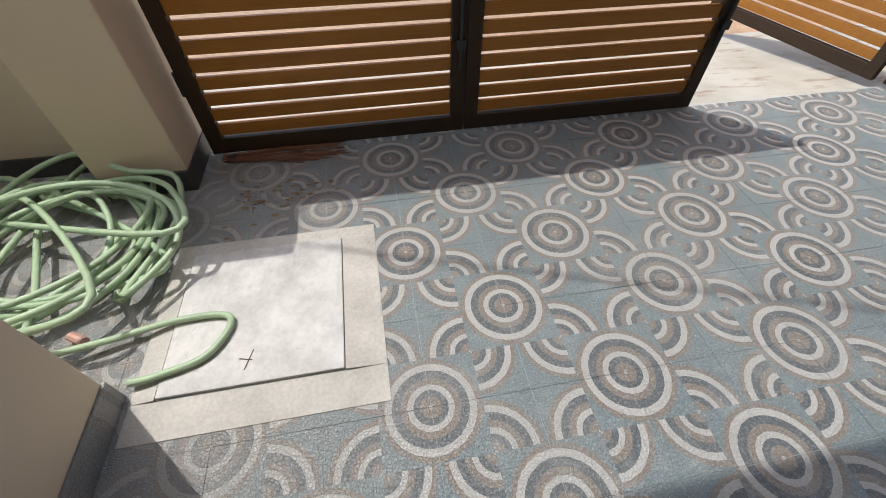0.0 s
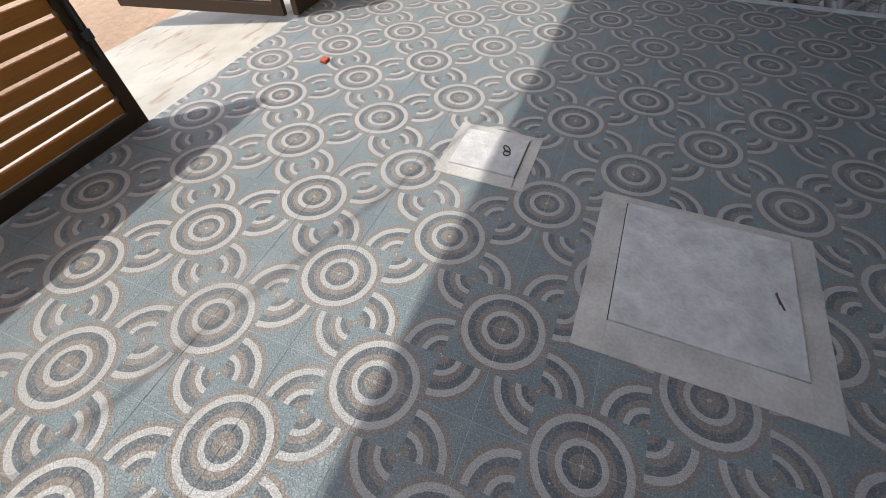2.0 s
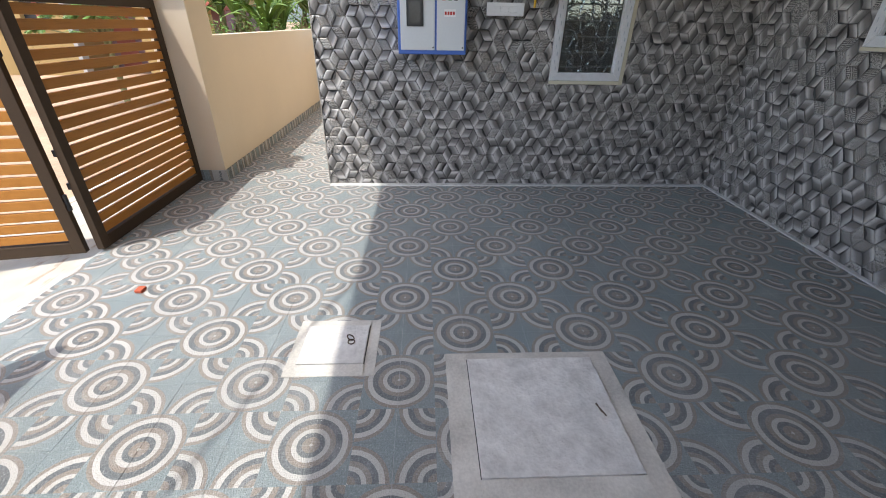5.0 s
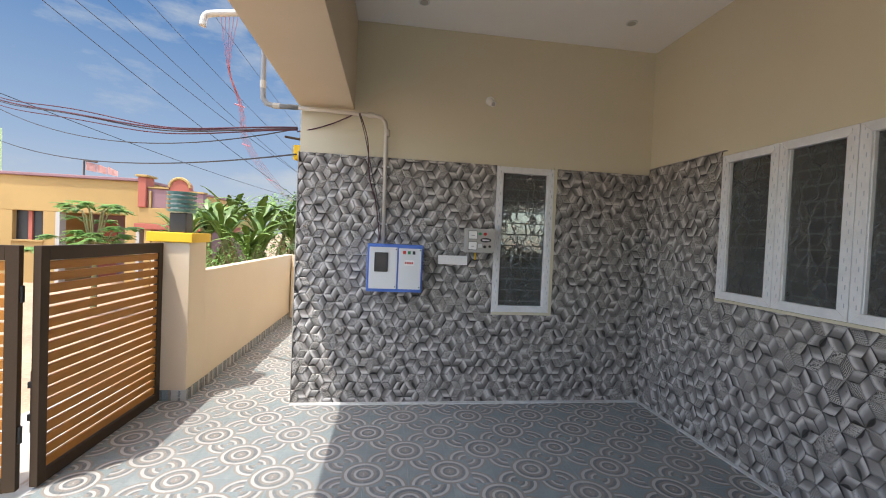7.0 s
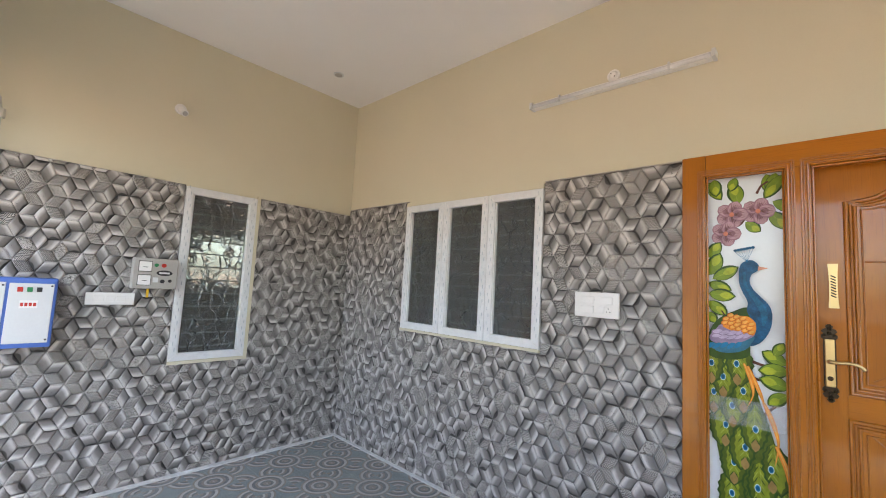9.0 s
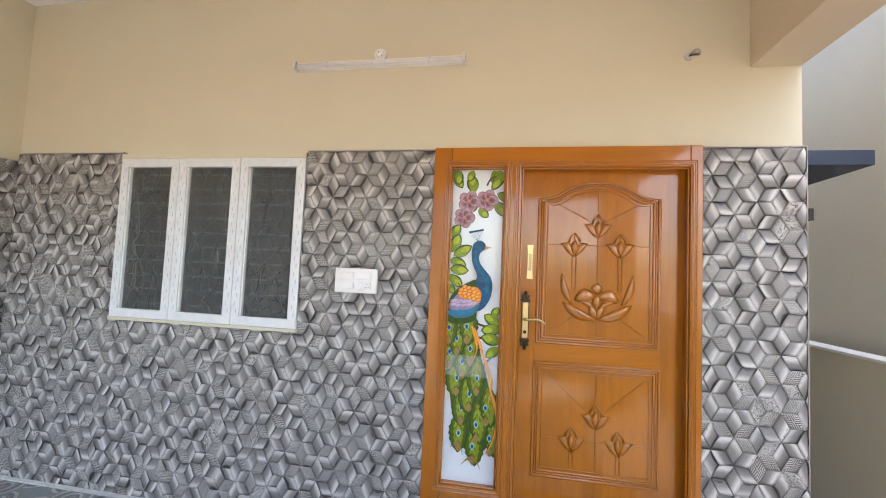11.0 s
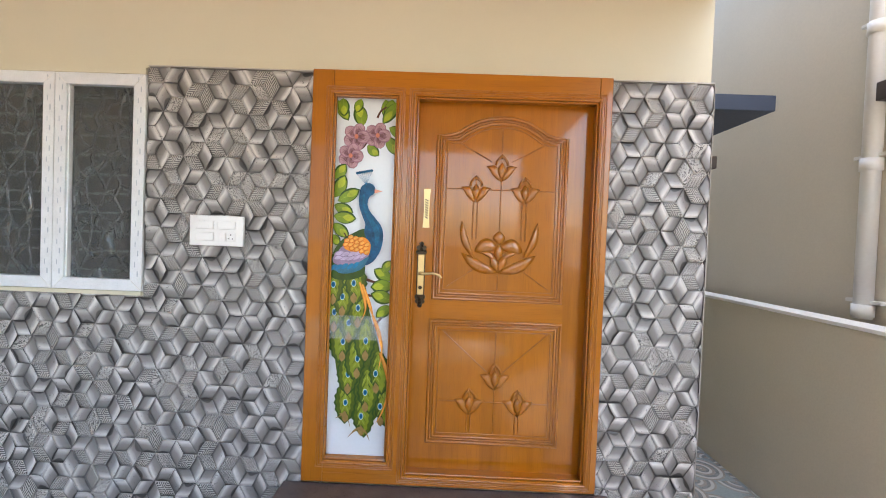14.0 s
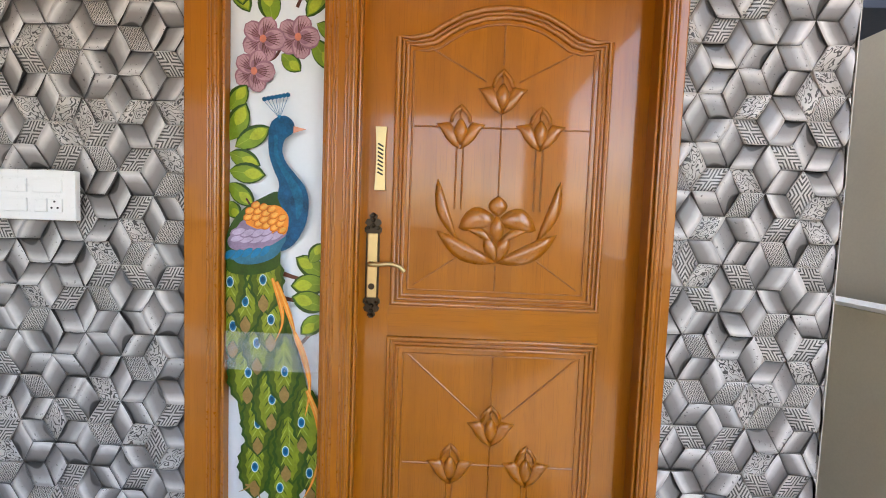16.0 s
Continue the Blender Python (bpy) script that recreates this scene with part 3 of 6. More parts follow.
gate_leaf(1.213, pose(-0.475, 1.985, 0), True)
gate_leaf(1.262, pose(0.742, 1.985, 0), True)
gate_leaf(1.35, pose(4.645, 1.985, 0, 0, 0, 180), True)
gate_leaf(1.27, pose(3.27, 2.05, 0, 0, 0, 101), False)

fillet = bmesh.new()
bm_box(fillet, X - 0.045, X + 0.012, Y + 0.03, 0.765, 0.0, 0.009, 0.003)
bm_box(fillet, 1.297, X + 0.012, Y - 0.012, Y + 0.028, 0.0, 0.009, 0.003)
set_piece("baseboard", fillet, surface("white_cement", (0.62, 0.63, 0.62), 0.9, var=0.25, big=9, fine=50, bump=0.4), "white cement fillet where the tiles meet the floor", "joint")

edge = bmesh.new()
bm_box(edge, -0.9195, -0.916, YP + 0.001, Y - 0.006, 0.0, 2.470)
bm_box(edge, -0.915, DR[0] - 0.002, YP + 0.001, Y - 0.006, 2.4635, 2.470)
bm_box(edge, DR[1] + 0.002, WB[0] - 0.004, YP + 0.001, Y - 0.006, 2.4635, 2.470)
bm_box(edge, WB[1] + 0.004, X - 0.01, YP + 0.001, Y - 0.006, 2.4635, 2.470)
bm_box(edge, X + 0.006, XP - 0.001, 0.766, 0.772, 0.0, 2.41)
set_piece("trim_tile_edge", edge, CONCRETE, "pale cement edge along the relief tiles", "trim")

# ---- entrance door ----
door = tagged(thing("door_1", "varnished teak entrance door with carved panels and a painted glass sidelight", "door"), kind="structure")
FY0, FY1, LY = -2.985, -2.785, -2.875      # frame back, frame front, face of the leaf


def petal(cx, cz, length, width, angle, bend=0.0, n=9, sharp=0.8):
    """Outline of a pointed petal that starts at (cx, cz); angle in degrees from straight up, clockwise for the viewer."""
    a = radians(angle)
    up, side = (-math.sin(a), math.cos(a)), (-math.cos(a), -math.sin(a))
    out = []
    for s in (1, -1):
        for k in range(n):
            t = k / (n - 1) if s == 1 else 1 - k / (n - 1)
            if s == -1 and k in (0, n - 1):
                continue
            w = s * width / 2 * math.sin(math.pi * t) ** sharp + bend * math.sin(math.pi * t)
            out.append((cx + up[0] * length * t + side[0] * w, cz + up[1] * length * t + side[1] * w))
    return out


def door_frame():
    f = door
    for name, x0, x1, z0, z1, m in (("jamb", 1.085, 1.20, 0.265, 2.47, TEAK), ("mullion", 0.645, 0.745, 0.383, 2.345, TEAK), ("jamb", -0.38, -0.313, 0.265, 2.47, TEAK),
                                    ("head", -0.313, 1.085, 2.345, 2.47, TEAK_H), ("sill", -0.313, 1.085, 0.265, 0.318, TEAK_H), ("sill_rail", 0.645, 1.085, 0.318, 0.383, TEAK_H)):
        part(name, box(x0 + 0.0005, x1 - 0.0005, FY0, FY1, z0, z1, 0.004), m, f)
    # stepped beads round the two openings
    for x0, x1, z0, z1 in ((0.745, 1.085, 0.383, 2.345), (-0.313, 0.645, 0.318, 2.345)):
        for k, (off, r) in enumerate(((0.012, 0.0055), (0.026, 0.003), (0.036, 0.0035), (-0.006, 0.005))):
            pts = [(x0 - off, FY1, z0 - off), (x1 + off, FY1, z0 - off), (x1 + off, FY1, z1 + off), (x0 - off, FY1, z1 + off)]
            if off < 0:
                pts = [(p[0], FY1 - 0.016, p[2]) for p in pts]
            b = bmesh.new()
            for i in range(4):
                bm_tube(b, [pts[i], pts[(i + 1) % 4]], r, 8)
            part("bead", b, TEAK_SHADE if k == 1 else TEAK_CARVED, f)


def moulding(outline, leaf, insets):
    cx = sum(p[0] for p in outline) / len(outline)
    cz = (max(p[1] for p in outline) + min(p[1] for p in outline)) / 2
    hw = max(abs(p[0] - cx) for p in outline)
    hh = max(abs(p[1] - cz) for p in outline)
    for off, r, dy in insets:
        pts = [(cx + (p[0] - cx) * (1 - off / hw), LY + dy, cz + (p[1] - cz) * (1 - off / hh)) for p in outline]
        part("moulding", tube(pts, r, 8, True), TEAK_SHADE if off in (0.016, 0.052) else TEAK_CARVED, leaf, smooth=True)


def tulip(cx, cz, leaf, k=1.0):
    """A pointed bud: a raised almond heart between two flared side petals, under an ogive."""
    b = bmesh.new()
    for s in (1, -1):
        wing = ((0.0, -0.07), (0.03, -0.054), (0.052, -0.031), (0.066, -0.006), (0.083, 0.013), (0.058, 0.017), (0.037, 0.02), (0.022, 0.0), (0.012, -0.03))
        bm_plate(b, [(cx + s * x * k, cz + z * k) for x, z in wing], 0.005, LY, 0.007)
        bow = ((0.0, 0.08), (0.021, 0.061), (0.035, 0.041), (0.037, 0.021), (0.026, 0.019), (0.022, 0.037), (0.012, 0.052), (0.0, 0.061))
        bm_plate(b, [(cx + s * x * k, cz + z * k) for x, z in bow], 0.007, LY, 0.0)
    bm_plate(b, petal(cx, cz - 0.056 * k, 0.09 * k, 0.046 * k, 0, sharp=0.8), 0.006, LY, 0.013)
    bm_tube(b, [(cx, LY + 0.006, cz + 0.03 * k), (cx, LY + 0.004, cz + 0.06 * k)], 0.003, 6)
    part("carved_flower", b, TEAK_CARVED, leaf, smooth=True)


def rib(pts, leaf, r=0.0032):
    part("carved_line", tube([(p[0], LY, p[1]) for p in pts], r, 6), TEAK_SHADE, leaf)


def door_leaf():
    leaf = part("leaf", box(-0.316, 0.648, LY - 0.04, LY - 0.0005, 0.305, 2.36), TEAK, door)
    part("rail", box(-0.19, 0.54, LY - 0.003, LY + 0.001, 1.155, 1.258, 0.001), TEAK_H, leaf)
    cx = 0.1745
    arch = [(0.353, 0.0), (0.30, 0.0), (0.25, 0.012), (0.20, 0.045), (0.14, 0.078), (0.07, 0.098), (0.0, 0.104)]
    side = [(cx + a, 2.166 + b) for a, b in arch]
    upper = [(cx + 0.353, 1.267)] + side + [(2 * cx - p[0], p[1]) for p in side[-2::-1]] + [(cx - 0.353, 1.267)]
    lower = [(0.535, 0.467), (0.535, 1.146), (-0.184, 1.146), (-0.184, 0.467)]
    for o in (upper, lower):
        moulding(o, leaf, ((0.0, 0.010, 0.0), (0.016, 0.007, -0.001), (0.030, 0.009, 0.0), (0.052, 0.004, 0.0)))
    tulip(cx, 1.992, leaf)
    tulip(cx + 0.137, 1.873, leaf), tulip(cx - 0.132, 1.873, leaf)
    tulip(cx - 0.008, 0.84, leaf), tulip(cx + 0.13, 0.697, leaf), tulip(cx - 0.137, 0.697, leaf)
    rib([(cx, 2.215), (cx, 2.085)], leaf), rib([(cx, 1.95), (cx, 1.64)], leaf), rib([(cx, 1.41), (cx, 1.325)], leaf)
    rib([(cx + 0.245, 2.135), (cx + 0.055, 2.03)], leaf), rib([(cx - 0.245, 2.135), (cx - 0.055, 2.03)], leaf)
    rib([(cx + 0.295, 1.876), (cx + 0.2, 1.876)], leaf), rib([(cx + 0.075, 1.876), (cx - 0.07, 1.876)], leaf), rib([(cx - 0.195, 1.876), (cx - 0.295, 1.876)], leaf)
    rib([(cx + 0.28, 1.335), (cx + 0.12, 1.445)], leaf), rib([(cx - 0.28, 1.335), (cx - 0.12, 1.445)], leaf)
    for s in (0.137, -0.132):
        for d in (-0.011, 0.011):
            rib([(cx + s + d, 1.81), (cx + s + d, 1.60)], leaf, 0.004)
    rib([(cx + 0.29, 1.09), (cx + 0.04, 0.87)], leaf), rib([(cx - 0.29, 1.09), (cx - 0.05, 0.87)], leaf)
    rib([(cx - 0.006, 1.09), (cx - 0.006, 0.92)], leaf), rib([(cx - 0.008, 0.78), (cx - 0.008, 0.525)], leaf)
    rib([(cx + 0.30, 0.70), (cx + 0.195, 0.70)], leaf), rib([(cx + 0.065, 0.70), (cx - 0.075, 0.70)], leaf), rib([(cx - 0.20, 0.70), (cx - 0.30, 0.70)], leaf)
    for s in (0.13, -0.137):
        for d in (-0.010, 0.010):
            rib([(cx + s + d, 0.635), (cx + s + d, 0.53)], leaf, 0.004)
    # lotus
    lot = bmesh.new()
    z0 = 1.425
    bm_plate(lot, petal(cx, z0 + 0.155, 0.07, 0.065, 0), 0.004, LY, 0.010)
    bm_plate(lot, petal(cx, z0 + 0.065, 0.095, 0.05, 0), 0.006, LY, 0.012)
    for s in (1, -1):
        bm_plate(lot, petal(cx, z0 + 0.14, 0.135, 0.075, -102 * s, 0.022 * s, sharp=0.6), 0.004, LY, 0.012)
        bm_plate(lot, petal(cx, z0, 0.10, 0.045, -24 * s), 0.004, LY, 0.009)
        bm_plate(lot, petal(cx, z0 - 0.005, 0.23, 0.062, -63 * s, -0.018 * s), 0.004, LY, 0.010)
        bm_plate(lot, petal(cx + s * 0.138, z0 + 0.075, 0.215, 0.042, -19 * s, -0.016 * s), 0.004, LY, 0.010)
        bm_plate(lot, petal(cx + s * 0.01, z0 + 0.06, 0.11, 0.03, -62 * s, 0.012 * s), 0.004, LY, 0.008)
    part("carved_lotus", lot, TEAK_CARVED, leaf, smooth=True)
    # lock plate and lever
    lx = 0.598
    edge = [(0.004, -0.016), (0.012, -0.008), (0.009, 0.003), (0.019, 0.006), (0.024, 0.018), (0.017, 0.027), (0.025, 0.036), (0.024, 0.047), (0.018, 0.056), (0.0195, 0.075)]
    plate = edge + [(x, 0.33 - z) for x, z in reversed(edge)]
    out = [(lx + a * 1.2, 1.231 + b) for a, b in plate] + [(lx - a * 1.2, 1.231 + b) for a, b in reversed(plate)]
    lock = part("lock_plate", bm_plate(bmesh.new(), out, 0.006, LY, 0.0), ANTIQUE, leaf, "ornate dark antique brass plate")
    for z in (1.222, 1.238, 1.257, 1.535, 1.554, 1.570):
        part("scroll", bm_disc(bmesh.new(), (lx, LY + 0.005, z), (0, 1, 0), 0.009, 0.009, 12, 0.004), ANTIQUE, lock)
    for z in (1.268, 1.526):
        for dx in (-0.017, 0.017):
            part("scroll", bm_disc(bmesh.new(), (lx + dx, LY + 0.005, z), (0, 1, 0), 0.007, 0.007, 10, 0.003), ANTIQUE, lock)
    part("face", box(lx - 0.018, lx + 0.018, LY + 0.006, LY + 0.013, 1.285, 1.508, 0.004), BRASS, lock, "polished brass face plate")
    part("keyhole", bm_disc(bmesh.new(), (lx, LY + 0.012, 1.325), (0, 1, 0), 0.011, 0.003, 14), ANTIQUE, lock)
    lever = spline([(lx, LY + 0.012, 1.405), (lx, LY + 0.045, 1.405), (lx - 0.03, LY + 0.052, 1.405), (lx - 0.07, LY + 0.05, 1.408), (lx - 0.10, LY + 0.046, 1.398), (lx - 0.115, LY + 0.044, 1.383)], 5)
    part("lever", tube(lever, [0.009] * 8 + [0.0075] * (len(lever) - 8), 10), BRASS, lock, "curved polished brass lever", smooth=True)
    gx = 0.578
    grip = [(0.019, 0.0), (0.016, 0.04), (0.0145, 0.106), (0.016, 0.172), (0.019, 0.212)]
    pl = part("pull_plate", bm_plate(bmesh.new(), [(gx + a, 1.655 + b) for a, b in grip] + [(gx - a, 1.655 + b) for a, b in reversed(grip)], 0.012, LY + 0.002, 0.0), BRASS, leaf, "polished brass pull plate with slanted slots")
    for k in range(8):
        z = 1.71 + 0.0135 * k
        part("slot", tube([(gx + 0.009, LY + 0.0135, z + 0.006), (gx - 0.009, LY + 0.0135, z - 0.004)], 0.0032, 6), BLACK, pl)
    return leaf


door_frame()
door_leaf()

# ---- painted glass sidelight: plain coloured shapes on a white panel ----
G_WHITE = surface("white_back_painted_glass", (0.74, 0.78, 0.80), 0.15, var=0.04, big=3, bump=0.0, coat=0.2)


def glaze(name, c, var=0.3):
    m = surface("painted_" + name, c, 0.35, var=var, big=24, fine=160, bump=0.0, coat=0.12)
    m.node_tree.nodes["Principled BSDF"].inputs["Specular IOR Level"].default_value = 0.25
    return m


P_LEAF, P_DEEP, P_MAUVE, P_TEAL = glaze("leaf_green", (0.20, 0.30, 0.02)), glaze("deep_green", (0.03, 0.075, 0.008)), glaze("mauve", (0.30, 0.15, 0.19)), glaze("teal_blue", (0.003, 0.085, 0.19), 0.6)
P_ORANGE, P_TWIG, P_LILAC, P_TAIL = glaze("orange", (0.80, 0.27, 0.03)), glaze("twig_brown", (0.10, 0.035, 0.02)), glaze("lilac", (0.27, 0.20, 0.30)), glaze("olive_green", (0.075, 0.115, 0.008))
P_CORAL = glaze("coral", (0.62, 0.20, 0.12))
P_LIME, P_ROSE = glaze("lime_leaf", (0.40, 0.46, 0.03)), glaze("pale_mauve", (0.46, 0.27, 0.30))
P_AMBER, P_PALE = glaze("amber", (0.85, 0.42, 0.08)), glaze("pale_lilac", (0.46, 0.38, 0.52))
P_TIP = glaze("tan_tip", (0.30, 0.19, 0.06))
P_WEB = glaze("bright_olive", (0.21, 0.26, 0.015))
P_SKY, P_RIM, P_RIB = glaze("bright_blue", (0.01, 0.18, 0.36)), glaze("pale_rim", (0.62, 0.74, 0.72)), glaze("feather_rib", (0.34, 0.42, 0.06))
panel = part("side_panel", box(0.7455, 1.0845, -2.86, -2.85, 0.384, 2.344), G_WHITE, door, "white glass panel painted with leaves, flowers and long feathers")
PY = -2.85
layer = [0]


def paint(name, outline, mat, label="", ribs=None):
    layer[0] += 1
    y = PY + 0.0004 + 0.00005 * layer[0]
    pts = [(min(max(p[0], 0.748), 1.082), min(max(p[1], 0.386), 2.342)) for p in outline]
    b = bmesh.new()
    vs = [b.verts.new((p[0], y, p[1])) for p in pts]
    for tri in tessellate_polygon([[Vector((p[0], p[1], 0)) for p in pts]]):
        if len(set(tri)) == 3:
            b.faces.new([vs[k] for k in tri])
    return part(name, b, mat, panel, label)


def S(s, z):
    """Panel place: s metres from its edge by the window, z up."""
    return (1.083 - s, z)


def painted_leaf(s, z, length, width, angle, mats=(P_DEEP, P_LEAF)):
    c = S(s, z)
    length, width = length * 1.15, width * 1.3
    paint("painted_leaf", petal(*c, length, width, angle, n=8, sharp=0.7), mats[0])
    q = petal(*c, length * 0.95, width * 0.8, angle, width * 0.05, n=7, sharp=0.7)
    paint("painted_leaf_light", q, mats[1])
    paint("painted_leaf_tip", petal(c[0] - math.sin(radians(angle)) * length * 0.4, c[1] + math.cos(radians(angle)) * length * 0.4, length * 0.5, width * 0.5, angle, n=7), P_LIME)
    a = radians(angle)
    tip = (c[0] - math.sin(a) * length * 0.85, c[1] + math.cos(a) * length * 0.85)
    nx, nz = math.cos(a) * 0.0011, math.sin(a) * 0.0011
    paint("painted_vein", [(c[0] - nx, c[1] - nz), (tip[0], tip[1]), (c[0] + nx, c[1] + nz)], P_RIB if mats[0] is P_DEEP else P_DEEP)


def painted_flower(s, z, r):
    for k in (3, 4, 0, 2, 1):
        ang = 20 + 72 * k
        w = r * (1.0 if k % 2 else 0.86)
        paint("painted_petal", petal(*S(s, z), r, w, ang, n=9, sharp=0.42), P_MAUVE)
        paint("painted_petal_light", petal(*S(s, z), r * 0.97, w * 0.8, ang, n=9, sharp=0.42), P_ROSE)
        paint("painted_petal_base", petal(*S(s, z), r * 0.62, w * 0.6, ang, n=7, sharp=0.6), P_MAUVE)
        for d in (-20, -10, 0, 10, 20):
            paint("painted_petal_line", petal(*S(s, z), r * 0.86, r * 0.035, ang + d, n=4), P_TWIG)
    paint("painted_centre", [(S(s, z)[0] + 0.011 * math.cos(t), z + 0.013 * math.sin(t)) for t in (k * math.tau / 10 for k in range(10))], P_CORAL)


def ribbon(pts, w0, w1, mat, name):
    p = spline([(*S(*q), 0) for q in pts], 6)
    left, right = [], []
    for i, v in enumerate(p):
        d = (p[min(i + 1, len(p) - 1)] - p[max(i - 1, 0)]).normalized()
        w = w0 + (w1 - w0) * i / (len(p) - 1)
        left.append((v.x - d.y * w, v.y + d.x * w)), right.append((v.x + d.y * w, v.y - d.x * w))
    layer[0] += 1
    y = PY + 0.0004 + 0.00005 * layer[0]
    b = bmesh.new()
    a, c = ([b.verts.new((min(max(q[0], 0.748), 1.082), y, q[1])) for q in row] for row in (left, right))
    for i in range(len(a) - 1):
        b.faces.new((a[i], a[i + 1], c[i + 1], c[i]))
    return part(name, b, mat, panel)


# leaves and blossom at the top
for s, z, l, w, a in ((0.0, 2.33, 0.11, 0.05, 150), (0.03, 2.345, 0.09, 0.05, 175), (0.14, 2.19, 0.11, 0.06, -12), (0.13, 2.34, 0.07, 0.04, 200), (0.26, 2.34, 0.1, 0.055, 165), (0.30, 2.345, 0.11, 0.055, 190),
                      (0.335, 2.33, 0.13, 0.05, 215), (0.285, 2.19, 0.10, 0.05, 115), (0.27, 2.14, 0.115, 0.055, 140), (0.17, 2.09, 0.075, 0.045, 130)):
    painted_leaf(s, z, l, w, a)
ribbon([(0.10, 2.06), (0.15, 2.08), (0.18, 2.14)], 0.006, 0.004, P_TWIG, "painted_twig")
ribbon([(0.22, 2.24), (0.24, 2.28), (0.27, 2.30)], 0.006, 0.004, P_TWIG, "painted_twig")
painted_flower(0.225, 2.145, 0.074), painted_flower(0.110, 2.135, 0.076), painted_flower(0.082, 2.03, 0.072)
# leaves at the edges
for s, z, l, w, a in ((0.0, 1.90, 0.09, 0.05, 35), (0.0, 1.80, 0.12, 0.06, 25), (0.02, 1.78, 0.12, 0.055, 60), (0.0, 1.76, 0.10, 0.05, 110), (0.0, 1.70, 0.11, 0.055, 95), (0.0, 1.66, 0.10, 0.05, 130), (0.0, 1.60, 0.06, 0.04, 150)):
    painted_leaf(s, z, l, w, a)
ribbon([(0.11, 1.50), (0.09, 1.56), (0.06, 1.61)], 0.006, 0.003, P_TWIG, "painted_twig")
ribbon([(0.10, 1.52), (0.10, 1.57), (0.115, 1.61)], 0.004, 0.002, P_TWIG, "painted_twig")
for (a, b, c) in (((0.19, 1.36), (0.25, 1.345), (0.33, 1.35)), ((0.18, 1.28), (0.24, 1.27), (0.30, 1.29)), ((0.22, 1.08), (0.27, 1.14), (0.33, 1.20))):
    ribbon((a, b, c), 0.008, 0.004, P_TWIG, "painted_twig")
for s, z, l, w, a in ((0.33, 1.36, 0.10, 0.055, -60), (0.34, 1.33, 0.11, 0.06, -95), (0.34, 1.25, 0.11, 0.06, -75), (0.33, 1.22, 0.09, 0.05, -130), (0.28, 1.40, 0.07, 0.04, 30)):
    painted_leaf(s, z, l, w, a)
P_NECK, P_RUST = glaze("deep_sea_blue", (0.003, 0.125, 0.24), 0.5), glaze("rust_orange", (0.50, 0.13, 0.012))
P_BLUE2, P_BEAK = glaze("slate_blue", (0.03, 0.16, 0.24)), glaze("pale_coral", (0.72, 0.34, 0.22))


def smooth_shape(pts):
    """A closed smooth outline through panel places."""
    return [(v.x, v.y) for v in spline([(*S(*q), 0) for q in pts], 5, True)]


def blade(pts, w):
    """A tapering curved strip through panel places, pointed at its far end."""
    p = spline([(*S(*q), 0) for q in pts], 5)
    left, right = [], []
    for i, v in enumerate(p):
        d = (p[min(i + 1, len(p) - 1)] - p[max(i - 1, 0)]).normalized()
        t = i / (len(p) - 1)
        k = w * 0.5 * (0.35 + 0.65 * math.sin(math.pi * min(1, t * 1.4 + 0.1) * 0.9)) * (1 - t ** 4)
        left.append((v.x - d.y * k, v.y + d.x * k)), right.append((v.x + d.y * k, v.y - d.x * k))
    return left + right[-2::-1]


feather_rnd = random.Random(4)


def painted_feather(s, z):
    """One long pointed feather round an eyespot: ragged dark edge, olive web, pale barbs, brown tip."""
    lean = (s - 0.15) * -20 + feather_rnd.uniform(-4, 4)
    l, w, ang = 0.24, 0.112, 180 + lean
    top = (s - 0.115 * math.sin(radians(lean)), z + 0.125)

    def ragged(width, length, teeth):
        o = petal(*S(*top), length, width, ang, n=14, sharp=0.62)
        cx, cz = sum(p[0] for p in o) / len(o), sum(p[1] for p in o) / len(o)
        return [(cx + (p[0] - cx) * (1 + teeth * (i % 2)), cz + (p[1] - cz) * (1 + 0.3 * teeth * (i % 2))) for i, p in enumerate(o)]

    paint("painted_feather", ragged(w, l, 0.16), P_DEEP)
    paint("painted_feather_web", ragged(w * 0.84, l * 0.97, 0.14), P_TAIL)
    paint("painted_feather_web_light", ragged(w * 0.5, l * 0.93, 0.22), P_WEB)
    paint("painted_feather_tip", petal(*S(s, z - 0.05), 0.062, 0.036, ang, n=6, sharp=0.7), P_TIP)
    for k in range(7):
        up = 0.012 + 0.026 * k
        for q in (-1, 1):
            at = (top[0] + (s - top[0]) * (0.3 + 0.1 * k), top[1] - up)
            paint("painted_barb", petal(*S(*at), 0.058 - 0.003 * k, 0.0042, ang + q * 30, n=4), P_RIB if k % 2 else P_DEEP)
    paint("painted_shaft", petal(*S(*top), 0.13, 0.0035, ang, n=4), P_RIB)
    ex, ez = S(s, z)
    for r, m in ((0.0165, P_RIM), (0.0135, P_SKY), (0.0085, P_TEAL)):
        paint("painted_eyespot", [(ex + r * 0.78 * math.cos(a), ez + r * 1.2 * math.sin(a)) for a in (j * math.tau / 14 for j in range(14))], m)


